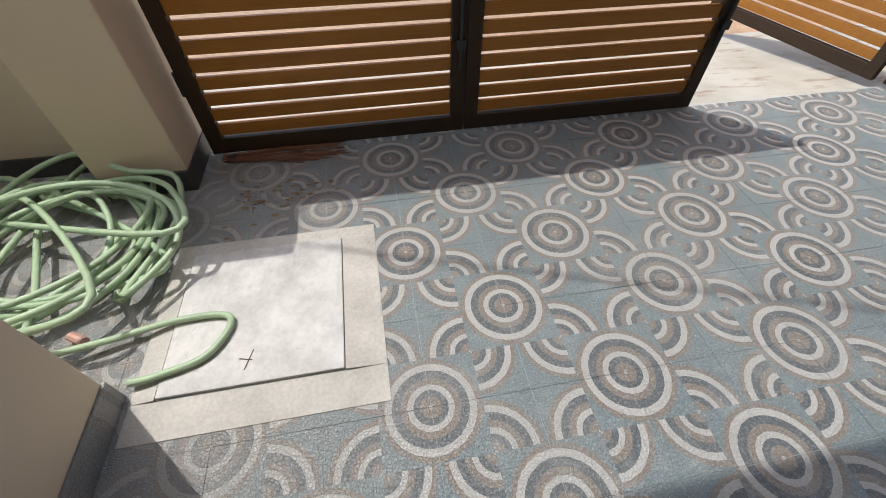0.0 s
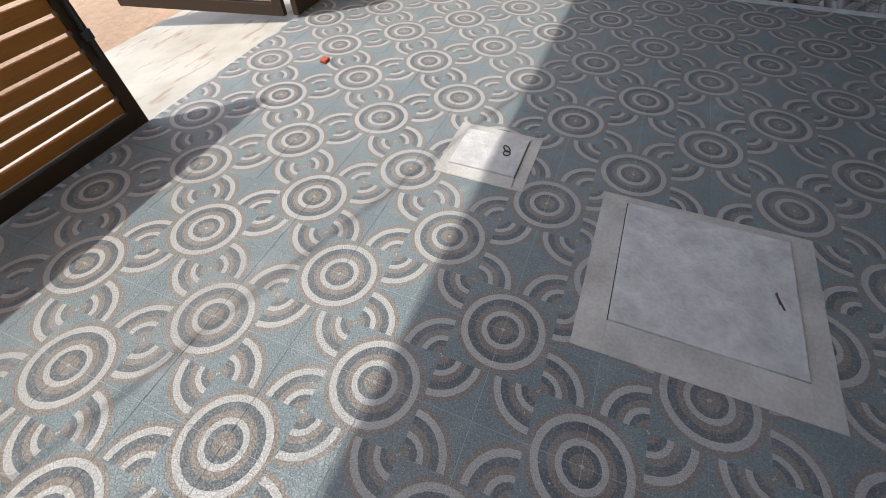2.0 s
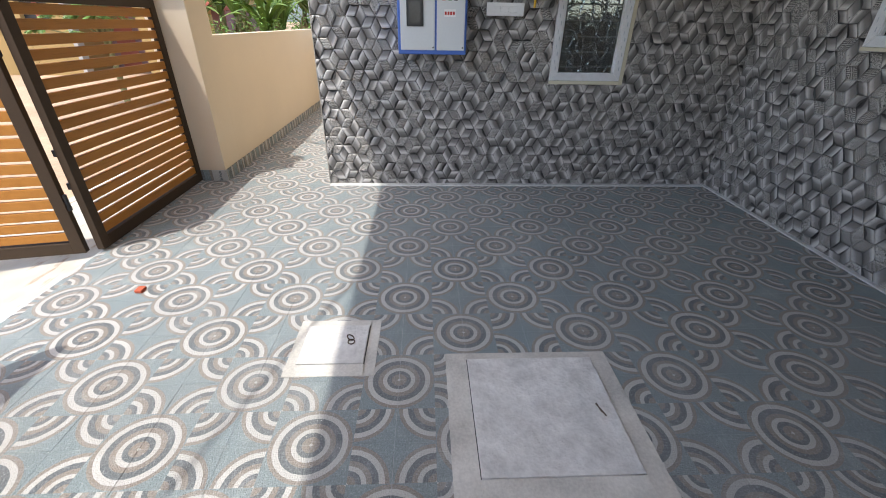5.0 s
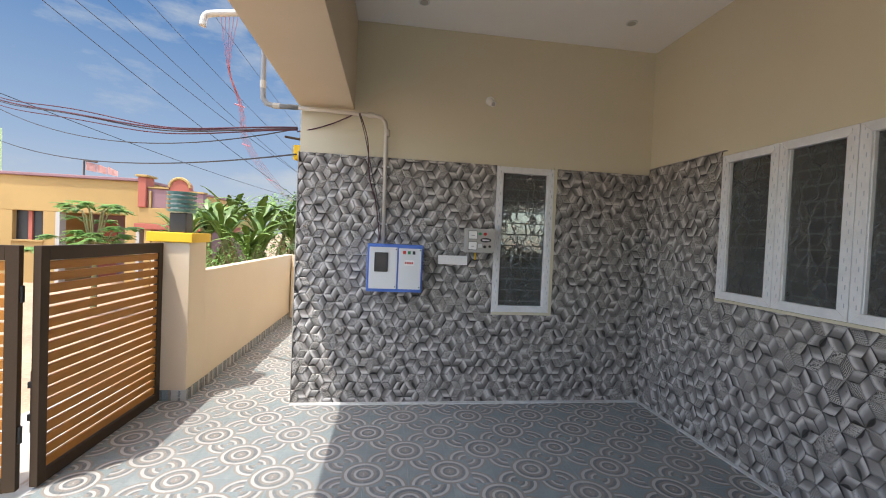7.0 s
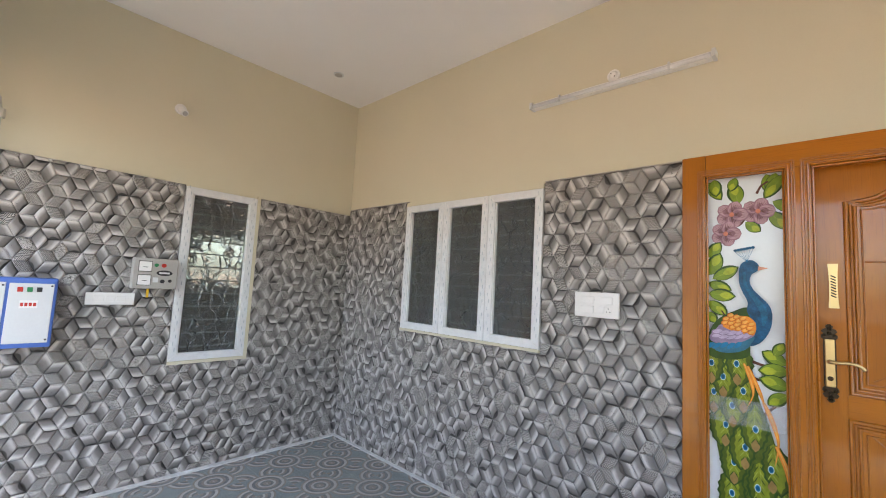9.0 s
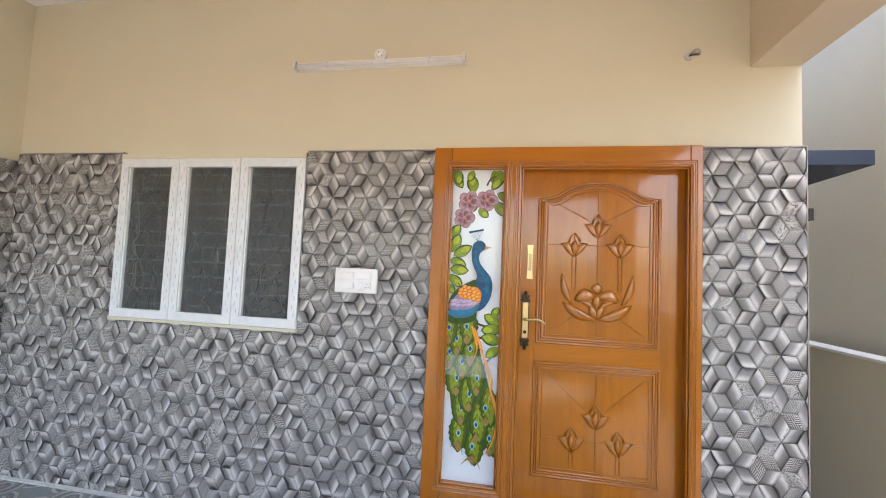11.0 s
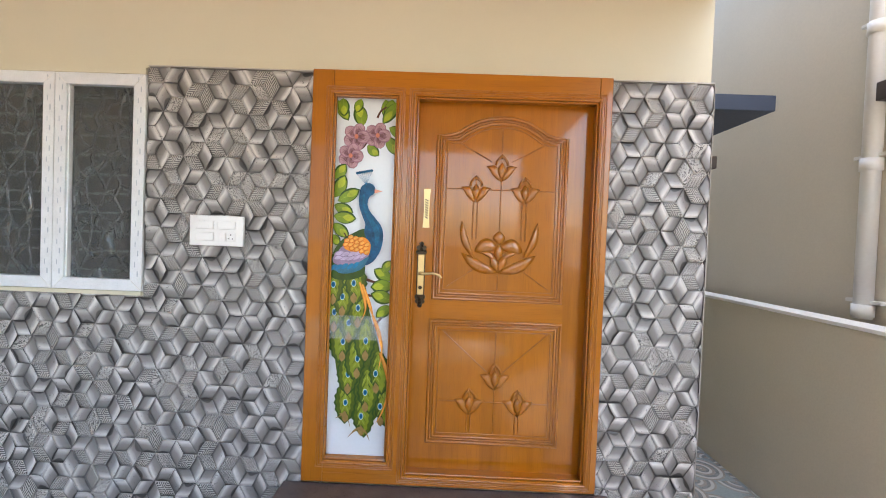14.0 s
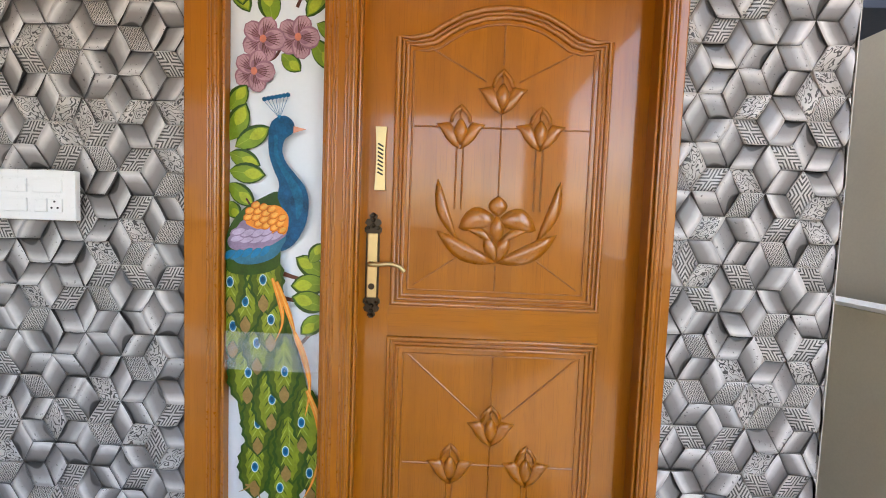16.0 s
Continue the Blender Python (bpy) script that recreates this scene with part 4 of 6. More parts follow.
# long feathers, lower ones first, each with an eyespot, over one dark shape
paint("painted_tail", smooth_shape([(0.03, 1.42), (0.01, 1.25), (0.02, 1.05), (0.04, 0.88), (0.075, 0.72), (0.11, 0.62), (0.19, 0.56), (0.27, 0.60), (0.305, 0.72), (0.295, 0.88), (0.265, 1.02), (0.225, 1.15), (0.19, 1.28), (0.175, 1.40)]), P_TAIL)
for s, z in [(0.188, 0.607), (0.291, 0.666), (0.100, 0.680), (0.207, 0.741), (0.261, 0.847), (0.110, 0.838), (0.159, 0.925), (0.202, 1.025), (0.077, 1.017), (0.106, 1.121), (0.154, 1.204), (0.025, 1.177), (0.067, 1.263), (0.127, 1.339), (0.016, 1.328)]:
    painted_feather(s, z)
for pts, w in (([(0.159, 1.346), (0.187, 1.261), (0.195, 1.193), (0.168, 1.124)], 0.016), ([(0.174, 1.335), (0.213, 1.238), (0.237, 1.164), (0.246, 1.115)], 0.018), ([(0.237, 1.164), (0.271, 1.078), (0.292, 0.979), (0.277, 0.870)], 0.022), ([(0.283, 0.966), (0.322, 0.866), (0.336, 0.765), (0.308, 0.648), (0.271, 0.575)], 0.022)):
    paint("painted_orange_feather", blade(pts, w), P_ORANGE)
    paint("painted_orange_feather_light", blade(pts, w * 0.3), P_AMBER)
for pts, w in (([(0.073, 0.624), (0.105, 0.613), (0.124, 0.581), (0.133, 0.552)], 0.010), ([(0.105, 0.639), (0.080, 0.612), (0.048, 0.595)], 0.008), ([(0.187, 0.552), (0.156, 0.531), (0.121, 0.494)], 0.013), ([(0.187, 0.552), (0.219, 0.527), (0.243, 0.479)], 0.013)):
    paint("painted_feather_tip", blade(pts, w), P_TIP)
# the rounded body, plain shapes
paint("painted_back", smooth_shape([(0.182, 1.632), (0.119, 1.612), (0.056, 1.571), (0.015, 1.514), (-0.001, 1.444), (0.009, 1.365), (0.097, 1.356), (0.177, 1.384), (0.188, 1.457), (0.205, 1.543)]), P_DEEP)
paint("painted_neck", smooth_shape([(0.185, 1.882), (0.152, 1.863), (0.141, 1.816), (0.144, 1.756), (0.159, 1.709), (0.178, 1.662), (0.175, 1.614), (0.202, 1.555), (0.205, 1.501), (0.184, 1.451), (0.194, 1.439), (0.233, 1.465), (0.268, 1.527), (0.278, 1.600), (0.266, 1.651), (0.234, 1.692), (0.203, 1.729), (0.188, 1.767), (0.196, 1.806), (0.222, 1.828), (0.226, 1.856), (0.209, 1.877)]), P_TEAL)
paint("painted_neck_light", smooth_shape([(0.160, 1.816), (0.162, 1.757), (0.181, 1.710), (0.207, 1.663), (0.231, 1.604), (0.239, 1.544), (0.258, 1.581), (0.255, 1.635), (0.224, 1.682), (0.193, 1.719), (0.174, 1.763), (0.172, 1.811)]), P_NECK)
paint("painted_wedge", [S(0.224, 1.850), S(0.267, 1.841), S(0.223, 1.827)], P_BEAK)
for k in range(7):
    s, z = 0.127 + 0.0128 * k, 1.926 + 0.0026 * k
    ribbon([(0.178, 1.873), (s, z)], 0.0008, 0.0008, P_SKY, "painted_crest_line")
    paint("painted_crest", petal(*S(s, z), 0.016, 0.016, 0, n=6, sharp=0.4), P_TEAL)
paint("painted_wing_blue", smooth_shape([(0.199, 1.488), (0.191, 1.451), (0.170, 1.420), (0.121, 1.396), (0.066, 1.389), (0.032, 1.400), (0.027, 1.433), (0.096, 1.454)]), P_BLUE2)
paint("painted_wing_lilac", smooth_shape([(0.205, 1.501), (0.175, 1.469), (0.127, 1.445), (0.066, 1.434), (0.021, 1.441), (0.008, 1.469), (0.035, 1.506), (0.065, 1.538), (0.132, 1.522)]), P_LILAC)
paint("painted_wing_orange", smooth_shape([(0.212, 1.543), (0.203, 1.497), (0.163, 1.490), (0.114, 1.506), (0.069, 1.528), (0.090, 1.560), (0.131, 1.586), (0.177, 1.588), (0.204, 1.567)]), P_ORANGE)
for s, z, l, a in ((0.151, 1.454, 0.055, 222), (0.122, 1.446, 0.055, 226), (0.093, 1.444, 0.055, 230), (0.063, 1.437, 0.055, 234), (0.034, 1.434, 0.055, 238)):
    for k, m in ((1.0, P_BLUE2), (0.72, P_SKY)):
        paint("painted_blue_feather", petal(*S(s, z), l * (0.55 + 0.45 * k), 0.026 * k, a, n=7, sharp=0.45), m)
for s, z, l, a in ((0.196, 1.504, 0.062, 238), (0.164, 1.494, 0.062, 241), (0.132, 1.487, 0.062, 244), (0.101, 1.485, 0.062, 247), (0.069, 1.486, 0.062, 250), (0.163, 1.515, 0.055, 240), (0.131, 1.506, 0.055, 244), (0.099, 1.504, 0.055, 248), (0.068, 1.506, 0.055, 252)):
    for k, m in ((1.0, P_LILAC), (0.72, P_PALE)):
        paint("painted_lilac_feather", petal(*S(s, z), l * (0.55 + 0.45 * k), 0.027 * k, a, n=7, sharp=0.45), m)
for s, z, l, a in ((0.205, 1.516, 0.033, 240), (0.178, 1.523, 0.033, 240), (0.151, 1.529, 0.033, 240), (0.125, 1.535, 0.033, 240), (0.198, 1.537, 0.033, 240), (0.171, 1.543, 0.033, 240), (0.144, 1.549, 0.033, 240), (0.117, 1.555, 0.033, 240), (0.090, 1.555, 0.033, 240), (0.205, 1.557, 0.033, 240), (0.178, 1.564, 0.033, 240), (0.151, 1.570, 0.033, 240), (0.124, 1.576, 0.033, 240), (0.097, 1.576, 0.033, 240), (0.170, 1.584, 0.033, 240), (0.143, 1.590, 0.033, 240), (0.117, 1.596, 0.033, 240)):
    for k, m in ((1.0, P_RUST), (0.8, P_ORANGE), (0.5, P_AMBER)):
        paint("painted_orange_scale", petal(*S(s, z), l * (0.55 + 0.45 * k), 0.025 * k, a, n=7, sharp=0.45), m)
# clear tape across the panel
tape_mat = Nodes("clear_tape")
tape_mat.base((0.80, 0.84, 0.84, 1), 0.3)
tape_mat.put(tape_mat.bsdf.inputs["Alpha"], tape_mat.math("MULTIPLY_ADD", tape_mat.noise(30, 4), 0.24, -0.03))
part("tape", box(0.749, 1.081, PY + 0.046, PY + 0.0465, 1.035, 1.165), tape_mat.mat, panel, "wide strip of clear hazy tape")

# steps up to the door
steps = thing("door_steps", "dark brown polished granite steps before the door", "steps")
part("step", box(-0.45, 1.295, -2.798, -2.32, 0.135, 0.255, 0.006), GRANITE, steps)
part("step", box(-0.45, 1.295, -2.798, -2.02, 0.0, 0.132, 0.006), GRANITE, steps)


# ---- windows: built facing +y, then turned ----
def window(name, label, spans, z0, z1, m, bars):
    w = tagged(thing(name, label, "window"), kind="structure")
    for u0, u1 in spans:
        f = 0.062
        corners = [(u0, z0), (u1, z0), (u1, z1), (u0, z1)]
        inner = [(u0 + f, z0 + f), (u1 - f, z0 + f), (u1 - f, z1 - f), (u0 + f, z1 - f)]
        for k in range(4):
            q = (k + 1) % 4
            bar = bm_plate(bmesh.new(), [corners[k], corners[q], inner[q], inner[k]], 0.06, -0.03)
            edges = [e for e in bar.edges if all(v.co.y > 0 for v in e.verts)]
            bmesh.ops.bevel(bar, geom=edges, offset=0.003, segments=2, affect="EDGES", profile=0.6)
            part("frame_bar", bar, UPVC, w)
            part("weld", tube([(corners[k][0] + (inner[k][0] - corners[k][0]) * t, 0.0295, corners[k][1] + (inner[k][1] - corners[k][1]) * t) for t in (0.06, 0.94)], 0.0028, 6), SWITCH, w)
        part("glazing_bead", box(u0 + 0.0625, u0 + 0.072, -0.012, 0.02, z0 + 0.063, z1 - 0.063, 0.003), UPVC, w)
        part("glazing_bead", box(u1 - 0.072, u1 - 0.0625, -0.012, 0.02, z0 + 0.063, z1 - 0.063, 0.003), UPVC, w)
        part("pane", box(u0 + 0.060, u1 - 0.060, -0.008, -0.002, z0 + 0.058, z1 - 0.058), GLASS, w, "dark patterned glass pane")
        for k in range(int((z1 - z0) / 0.11)):
            z = z0 + 0.08 + 0.11 * k
            for uu in (u0 + 0.022, u1 - 0.040):
                part("film_mark", box(uu - 0.003, uu + 0.003, 0.0302, 0.0306, z, z + 0.028), TAPE, w)
                part("film_mark", box(uu + 0.013, uu + 0.017, 0.0302, 0.0306, z + 0.05, z + 0.078), TAPE, w)
        for k in range(bars):
            z = z0 + 0.10 + (z1 - z0 - 0.2) * k / (bars - 1)
            part("grille_bar", box(u0 + 0.05, u1 - 0.05, -0.075, -0.065, z - 0.006, z + 0.006), SWITCH, w)
    w.matrix_basis = m
    return w


window("window_1", "narrow white uPVC window with patterned glass", [(WA[0], WA[1])], WA[2], WA[3], pose(X + 0.028, 0, 0, 0, 0, 90), 12)
third = (WB[1] - WB[0]) / 3
window("window_2", "three-sash white uPVC window with dark glass", [(WB[0] + third * k + 0.002, WB[0] + third * (k + 1) - 0.002) for k in range(3)], WB[2], WB[3], pose(0, Y - 0.025, 0), 10)
wa = bmesh.new()
bm_box(wa, X - 0.004, X + 0.02, WA[0] - 0.03, WA[0] - 0.002, WA[2] - 0.03, WA[3] + 0.02)
bm_box(wa, X - 0.004, X + 0.02, WA[0], WA[1], WA[2] - 0.028, WA[2] - 0.002)
set_piece("trim_window_1", wa, TAN, "tan plaster edge round the narrow window", "trim")
wb = bmesh.new()
bm_box(wb, WB[0], WB[1], Y - 0.03, Y + 0.006, WB[3] + 0.001, WB[3] + 0.035)
bm_box(wb, WB[0], WB[1], Y - 0.03, Y + 0.01, WB[2] - 0.022, WB[2] - 0.002)
set_piece("trim_window_2", wb, TAN, "tan plaster edge round the wide window", "trim")


# ---- electrical things on the walls (built facing +y, hung on the east wall) ----
def on_east(y, z):
    return pose(X - 0.018, y, z, 0, 0, 90)


GLASS_DARK = surface("dark_meter_glass", (0.05, 0.05, 0.052), 0.2, var=0.3, coat=0.4)
meter = thing("meter_box", "blue and pale grey electricity meter box on the tiles", "meter box")
part("case", box(-0.262, 0.258, 0.0, 0.15, 0.0, 0.45, 0.008), BLUE, meter)
cover = part("cover", box(-0.02, 0.238, 0.15, 0.158, 0.03, 0.42, 0.004), LIGHT_GREY, meter, "pale grey cover with a reading window")
part("window_frame", box(0.065, 0.19, 0.158, 0.166, 0.19, 0.37, 0.004), BLACK, cover)
part("window_pane", box(0.085, 0.17, 0.1662, 0.168, 0.21, 0.35), GLASS_DARK, cover)
cover2 = part("cover", box(-0.245, -0.035, 0.15, 0.158, 0.03, 0.415, 0.004), LIGHT_GREY, meter, "pale grey cover with indicator lights")
for x, m in ((-0.085, RED), (-0.13, GREEN), (-0.175, BLACK)):
    part("indicator", box(x - 0.013, x + 0.013, 0.158, 0.164, 0.36, 0.39, 0.002), m, cover2)
lab = part("fuse_label", box(-0.175, -0.09, 0.158, 0.160, 0.255, 0.305), SWITCH, cover2, "small red and white fuse label")
for k in range(4):
    part("label_bar", box(-0.168 + 0.02 * k, -0.154 + 0.02 * k, 0.160, 0.1606, 0.268, 0.29), RED, lab)
for x in (-0.02, -0.245):
    for z in (0.05, 0.40):
        part("screw", bm_disc(bmesh.new(), (x + 0.012, 0.158, z), (0, 1, 0), 0.006, 0.003, 8), BLACK, meter)
meter.matrix_basis = pose(X - 0.018, -0.172, 1.12, 0, 0, 90)
strip = thing("switch_strip", "long white modular switch strip on the tiles", "switch")
part("plate", box(-0.145, 0.145, 0.0, 0.022, 0.0, 0.09, 0.004), SWITCH, strip)
for k in range(3):
    part("rocker", box(-0.09 + 0.065 * k, -0.032 + 0.065 * k, 0.022, 0.027, 0.025, 0.065, 0.002), SWITCH, strip)
strip.matrix_basis = on_east(-0.74, 1.39)
pump = thing("pump_starter", "grey pump starter panel with two dials", "control panel")
part("case", box(-0.147, 0.147, 0.0, 0.09, 0.0, 0.237, 0.006), GREY_BOX, pump)
for z in (0.03, 0.135):
    dial = part("dial", box(0.035, 0.115, 0.09, 0.1, z, z + 0.075, 0.003), SWITCH, pump, "square white dial")
    part("bezel", box(0.031, 0.119, 0.089, 0.093, z - 0.004, z + 0.079, 0.002), BLACK, dial)
    part("needle", box(0.06, 0.09, 0.1001, 0.101, z + 0.03, z + 0.034), BLACK, dial)
part("red_button", bm_disc(bmesh.new(), (-0.045, 0.09, 0.185), (0, 1, 0), 0.016, 0.012, 14), RED, pump)
part("green_button", bm_disc(bmesh.new(), (0.005, 0.09, 0.185), (0, 1, 0), 0.014, 0.012, 14), GREEN, pump)
part("knob", bm_disc(bmesh.new(), (-0.045, 0.09, 0.06), (0, 1, 0), 0.015, 0.012, 14), BLACK, pump)
part("knob", bm_disc(bmesh.new(), (-0.095, 0.09, 0.065), (0, 1, 0), 0.012, 0.012, 14), BLACK, pump)
part("switch", box(-0.015, 0.02, 0.09, 0.102, 0.05, 0.09, 0.003), LIGHT_GREY, pump)
part("name_badge", bm_plate(bmesh.new(), [(-0.055 + 0.055 * math.cos(a), 0.125 + 0.022 * math.sin(a)) for a in (k * math.tau / 18 for k in range(18))], 0.002, 0.09), BLACK, pump, "dark oval badge")
part("badge_bar", box(-0.09, -0.02, 0.092, 0.0928, 0.118, 0.132), LIGHT_GREY, pump)
part("lead", tube([(0.03, 0.03, 0.0), (0.03, 0.03, -0.07)], 0.009, 8), YELLOW, pump, "yellow cable sleeve")
pump.matrix_basis = on_east(-0.992, 1.519)
sw = thing("switch_plate", "white modular switch plate with a socket beside the door", "switch")
part("plate", box(-0.1435, 0.1435, 0.0, 0.02, 0.0, 0.16, 0.004), SWITCH, sw)
for cx, cz in ((-0.055, 0.11), (0.06, 0.11), (0.06, 0.048)):
    part("rocker", box(cx - 0.048, cx + 0.048, 0.02, 0.0245, cz - 0.022, cz + 0.022, 0.002), SWITCH, sw)
part("rocker", box(-0.053, -0.012, 0.02, 0.0245, 0.026, 0.07, 0.002), SWITCH, sw)
sock = part("socket", box(-0.103, -0.057, 0.02, 0.0245, 0.026, 0.07, 0.002), SWITCH, sw)
for dx, dz in ((0, 0.012), (-0.01, -0.008), (0.01, -0.008)):
    part("hole", bm_disc(bmesh.new(), (-0.08 + dx, 0.0245, 0.048 + dz), (0, 1, 0), 0.0035, 0.0008, 8), BLACK, sock)
sw.matrix_basis = pose(1.684, Y + 0.012, 1.514)

batten = thing("tube_light", "white wall-mounted tube light batten, switched off", "lamp", at=(1.63, YP, 3.062))
part("body", box(-0.585, 0.585, 0.0, 0.05, -0.02, 0.022, 0.004), SWITCH, batten)
part("tube", tube([(-0.575, 0.055, -0.004), (0.575, 0.055, -0.004)], 0.014, 12), UPVC, batten, "milky white tube", smooth=True)
for s in (-1, 1):
    part("end_cap", box(s * 0.59 - 0.01, s * 0.59 + 0.01, 0.0, 0.072, -0.024, 0.026, 0.003), LIGHT_GREY, batten)
    part("clip", box(s * 0.36 - 0.006, s * 0.36 + 0.006, 0.05, 0.071, -0.024, 0.024, 0.002), LIGHT_GREY, batten)
rose = thing("ceiling_rose", "round white wall rose above the tube light", "fitting", at=(1.62, YP, 3.135))
part("base", bm_disc(bmesh.new(), (0, 0, 0), (0, 1, 0), 0.042, 0.014, 22), SWITCH, rose)
part("cap", bm_disc(bmesh.new(), (0, 0.014, 0), (0, 1, 0), 0.032, 0.012, 20, 0.02), SWITCH, rose)
for s in (-0.012, 0.012):
    part("screw", bm_disc(bmesh.new(), (s, 0.026, s), (0, 1, 0), 0.004, 0.001, 8), BLACK, rose)
holder = thing("bulb_holder", "white angled bulb holder on the tan wall", "lamp holder", at=(XP, -1.06, 3.03))
part("base", bm_disc(bmesh.new(), (0, 0, 0.01), (-1, 0, 0), 0.044, 0.018, 18), SWITCH, holder)
part("socket", bm_disc(bmesh.new(), (-0.016, 0, 0.008), (-0.75, -0.25, -0.6), 0.033, 0.075, 16, 0.029), SWITCH, holder)
part("mouth", bm_disc(bmesh.new(), (-0.0725, -0.0188, -0.037), (-0.75, -0.25, -0.6), 0.02, 0.006, 14), GREY_BOX, holder)
hook = thing("wall_lamp_stub", "dark bare wire stub for a wall lamp", "wire", at=(-0.315, YP, 3.03))
part("box", bm_disc(bmesh.new(), (0, 0, 0), (0, 1, 0), 0.026, 0.02, 14), LIGHT_GREY, hook)
part("wire", tube(spline([(0, 0.02, 0), (-0.02, 0.06, 0.01), (-0.045, 0.05, 0.005), (-0.05, 0.03, -0.01)], 5), 0.006, 8), GREY_BOX, hook)
part("wire", tube(spline([(0.0, 0.02, -0.005), (-0.01, 0.05, -0.015), (-0.035, 0.06, -0.02)], 5), 0.006, 8), STEEL, hook)
for x, y in ((4.16, -0.33), (4.10, -2.24)):
    dl = thing("downlight", "small round recessed ceiling light, switched off", "lamp", "ceiling lights", at=(x, y, CEILING))
    part("ring", bm_disc(bmesh.new(), (0, 0, -0.008), (0, 0, 1), 0.05, 0.0075, 20), LIGHT_GREY, dl)
    part("lens", bm_disc(bmesh.new(), (0, 0, -0.011), (0, 0, 1), 0.036, 0.003, 18), GREY_BOX, dl)

# ---- conduit and wires at the beam ----
conduit = thing("conduit_pipe", "cream plastic conduit from the meter box round the beam", "pipe")
cx = X - 0.035
run = [(cx, -0.055, 1.572), (cx, -0.04, 2.66), (cx, -0.03, 2.73), (cx, 0.01, 2.772), (cx, 0.08, 2.785), (cx, 0.78, 2.80)]
part("pipe", tube(run, 0.019, 12), PVC, conduit, smooth=True)
out_run = [(cx, 0.78, 2.80), (cx, 1.00, 2.80), (cx, 1.06, 2.815), (cx, 1.09, 2.86), (cx, 1.095, 2.95), (cx, 1.10, 4.2)]
part("riser", tube(out_run, 0.024, 12), GREY_PVC, conduit, "grey plastic riser", smooth=True)
for p, q in (((cx, -0.05, 2.60), (cx, -0.05, 2.66)), ((cx, 0.08, 2.785), (cx, 0.14, 2.786)), ((cx, 0.94, 2.80), (cx, 1.0, 2.80)), ((cx, 1.095, 2.95), (cx, 1.095, 3.02))):
    part("coupling", tube([p, q], 0.027, 12), PVC, conduit)
for z in (1.75, 2.3):
    part("saddle", box(cx - 0.012, cx + 0.022, -0.085, -0.015, z, z + 0.015, 0.003), LIGHT_GREY, conduit)
lead = thing("service_wire", "thin red wire tied along the conduit", "wire")
part("strand", tube(spline([(cx - 0.02, 0.21, 2.79), (cx - 0.015, 0.13, 2.55), (cx - 0.01, 0.10, 2.2), (cx - 0.02, 0.03, 1.95), (cx - 0.02, -0.02, 1.60)], 8), 0.005, 6), CABLE_R, lead)
part("strand", tube(spline([(cx - 0.02, 0.22, 2.79), (cx - 0.025, 0.16, 2.6), (cx - 0.02, 0.08, 2.25), (cx - 0.03, 0.0, 1.9), (cx - 0.02, -0.03, 1.60)], 8), 0.004, 6), CABLE, lead)

# ---- covers let into the floor ----


def cover_slab(label, x0, x1, y0, y1, lx0, lx1, ly0, ly1):
    c = thing("chamber_cover", label, "manhole cover", "covers in the floor")
    h = 0.012
    fr = bmesh.new()
    for a in ((x0, x1, y0, ly0), (x0, x1, ly1, y1), (x0, lx0, ly0, ly1), (lx1, x1, ly0, ly1)):
        bm_box(fr, a[0], a[1], a[2], a[3], -0.02, h)
    bmesh.ops.remove_doubles(fr, verts=fr.verts, dist=0.0005)
    for v in fr.verts:
        edge = min(v.co.x - x0, x1 - v.co.x, v.co.y - y0, y1 - v.co.y)
        if edge < 0.001:
            v.co.z = min(v.co.z, 0.003)
    part("frame", fr, CEMENT, c, "rough cement border")
    lid = bmesh.new()
    bm_box(lid, lx0 + 0.003, lx1 - 0.003, ly0 + 0.003, ly1 - 0.003, -0.02, h + 0.004, 0.004)
    part("lid", lid, LID, c, "pale trowelled cement lid")
    part("joint", box(lx0, lx1, ly0, ly1, -0.02, h - 0.006), BLACK, c)
    marks, r = bmesh.new(), random.Random(int(x0 * 100) + 7)
    for k in range(int(70 * (lx1 - lx0))):
        x, y, a, l = r.uniform(lx0 + 0.06, lx1 - 0.06), r.uniform(ly0 + 0.06, ly1 - 0.06), r.choice((0.9, 0.9, -0.4)) + r.uniform(-0.15, 0.15), r.uniform(0.015, 0.05)
        dx, dy = l / 2 * math.cos(a), l / 2 * math.sin(a)
        bm_tube(marks, [(x - dx, y - dy, h + 0.0035), (x, y, h + 0.0042), (x + dx, y + dy, h + 0.0035)], [0.0006, 0.0014, 0.0006], 5)
    tagged(part("trowel_mark", marks, LID, c), kind="stuff")
    return c


c1 = cover_slab("pale cement chamber cover with a rough border", -0.5, 0.24, 0.64, 1.37, -0.43, 0.115, 0.757, 1.31)
part("mark", tube([(-0.205, 0.845, 0.017), (-0.165, 0.835, 0.017)], 0.0018, 5), STEEL, c1)
part("mark", tube([(-0.165, 0.87, 0.017), (-0.185, 0.805, 0.017)], 0.0018, 5), STEEL, c1)
c2 = cover_slab("large pale cement chamber cover with a rough border", 1.582, 2.30, -0.94, -0.203, 1.697, 2.255, -0.862, -0.296)
part("hook", tube([(1.95, -0.80, 0.017), (1.99, -0.79, 0.022), (1.99, -0.79, 0.018), (1.93, -0.81, 0.019)], 0.003, 5), STEEL, c2)
c3 = cover_slab("small pale cement chamber cover with an iron ring", 2.175, 2.55, 0.11, 0.505, 2.235, 2.50, 0.16, 0.46)
ringpts = [(2.395 + 0.016 * math.cos(a), 0.241 + 0.015 * math.sin(a), 0.026 + 0.009 * math.sin(a)) for a in (k * math.tau / 16 for k in range(16))]
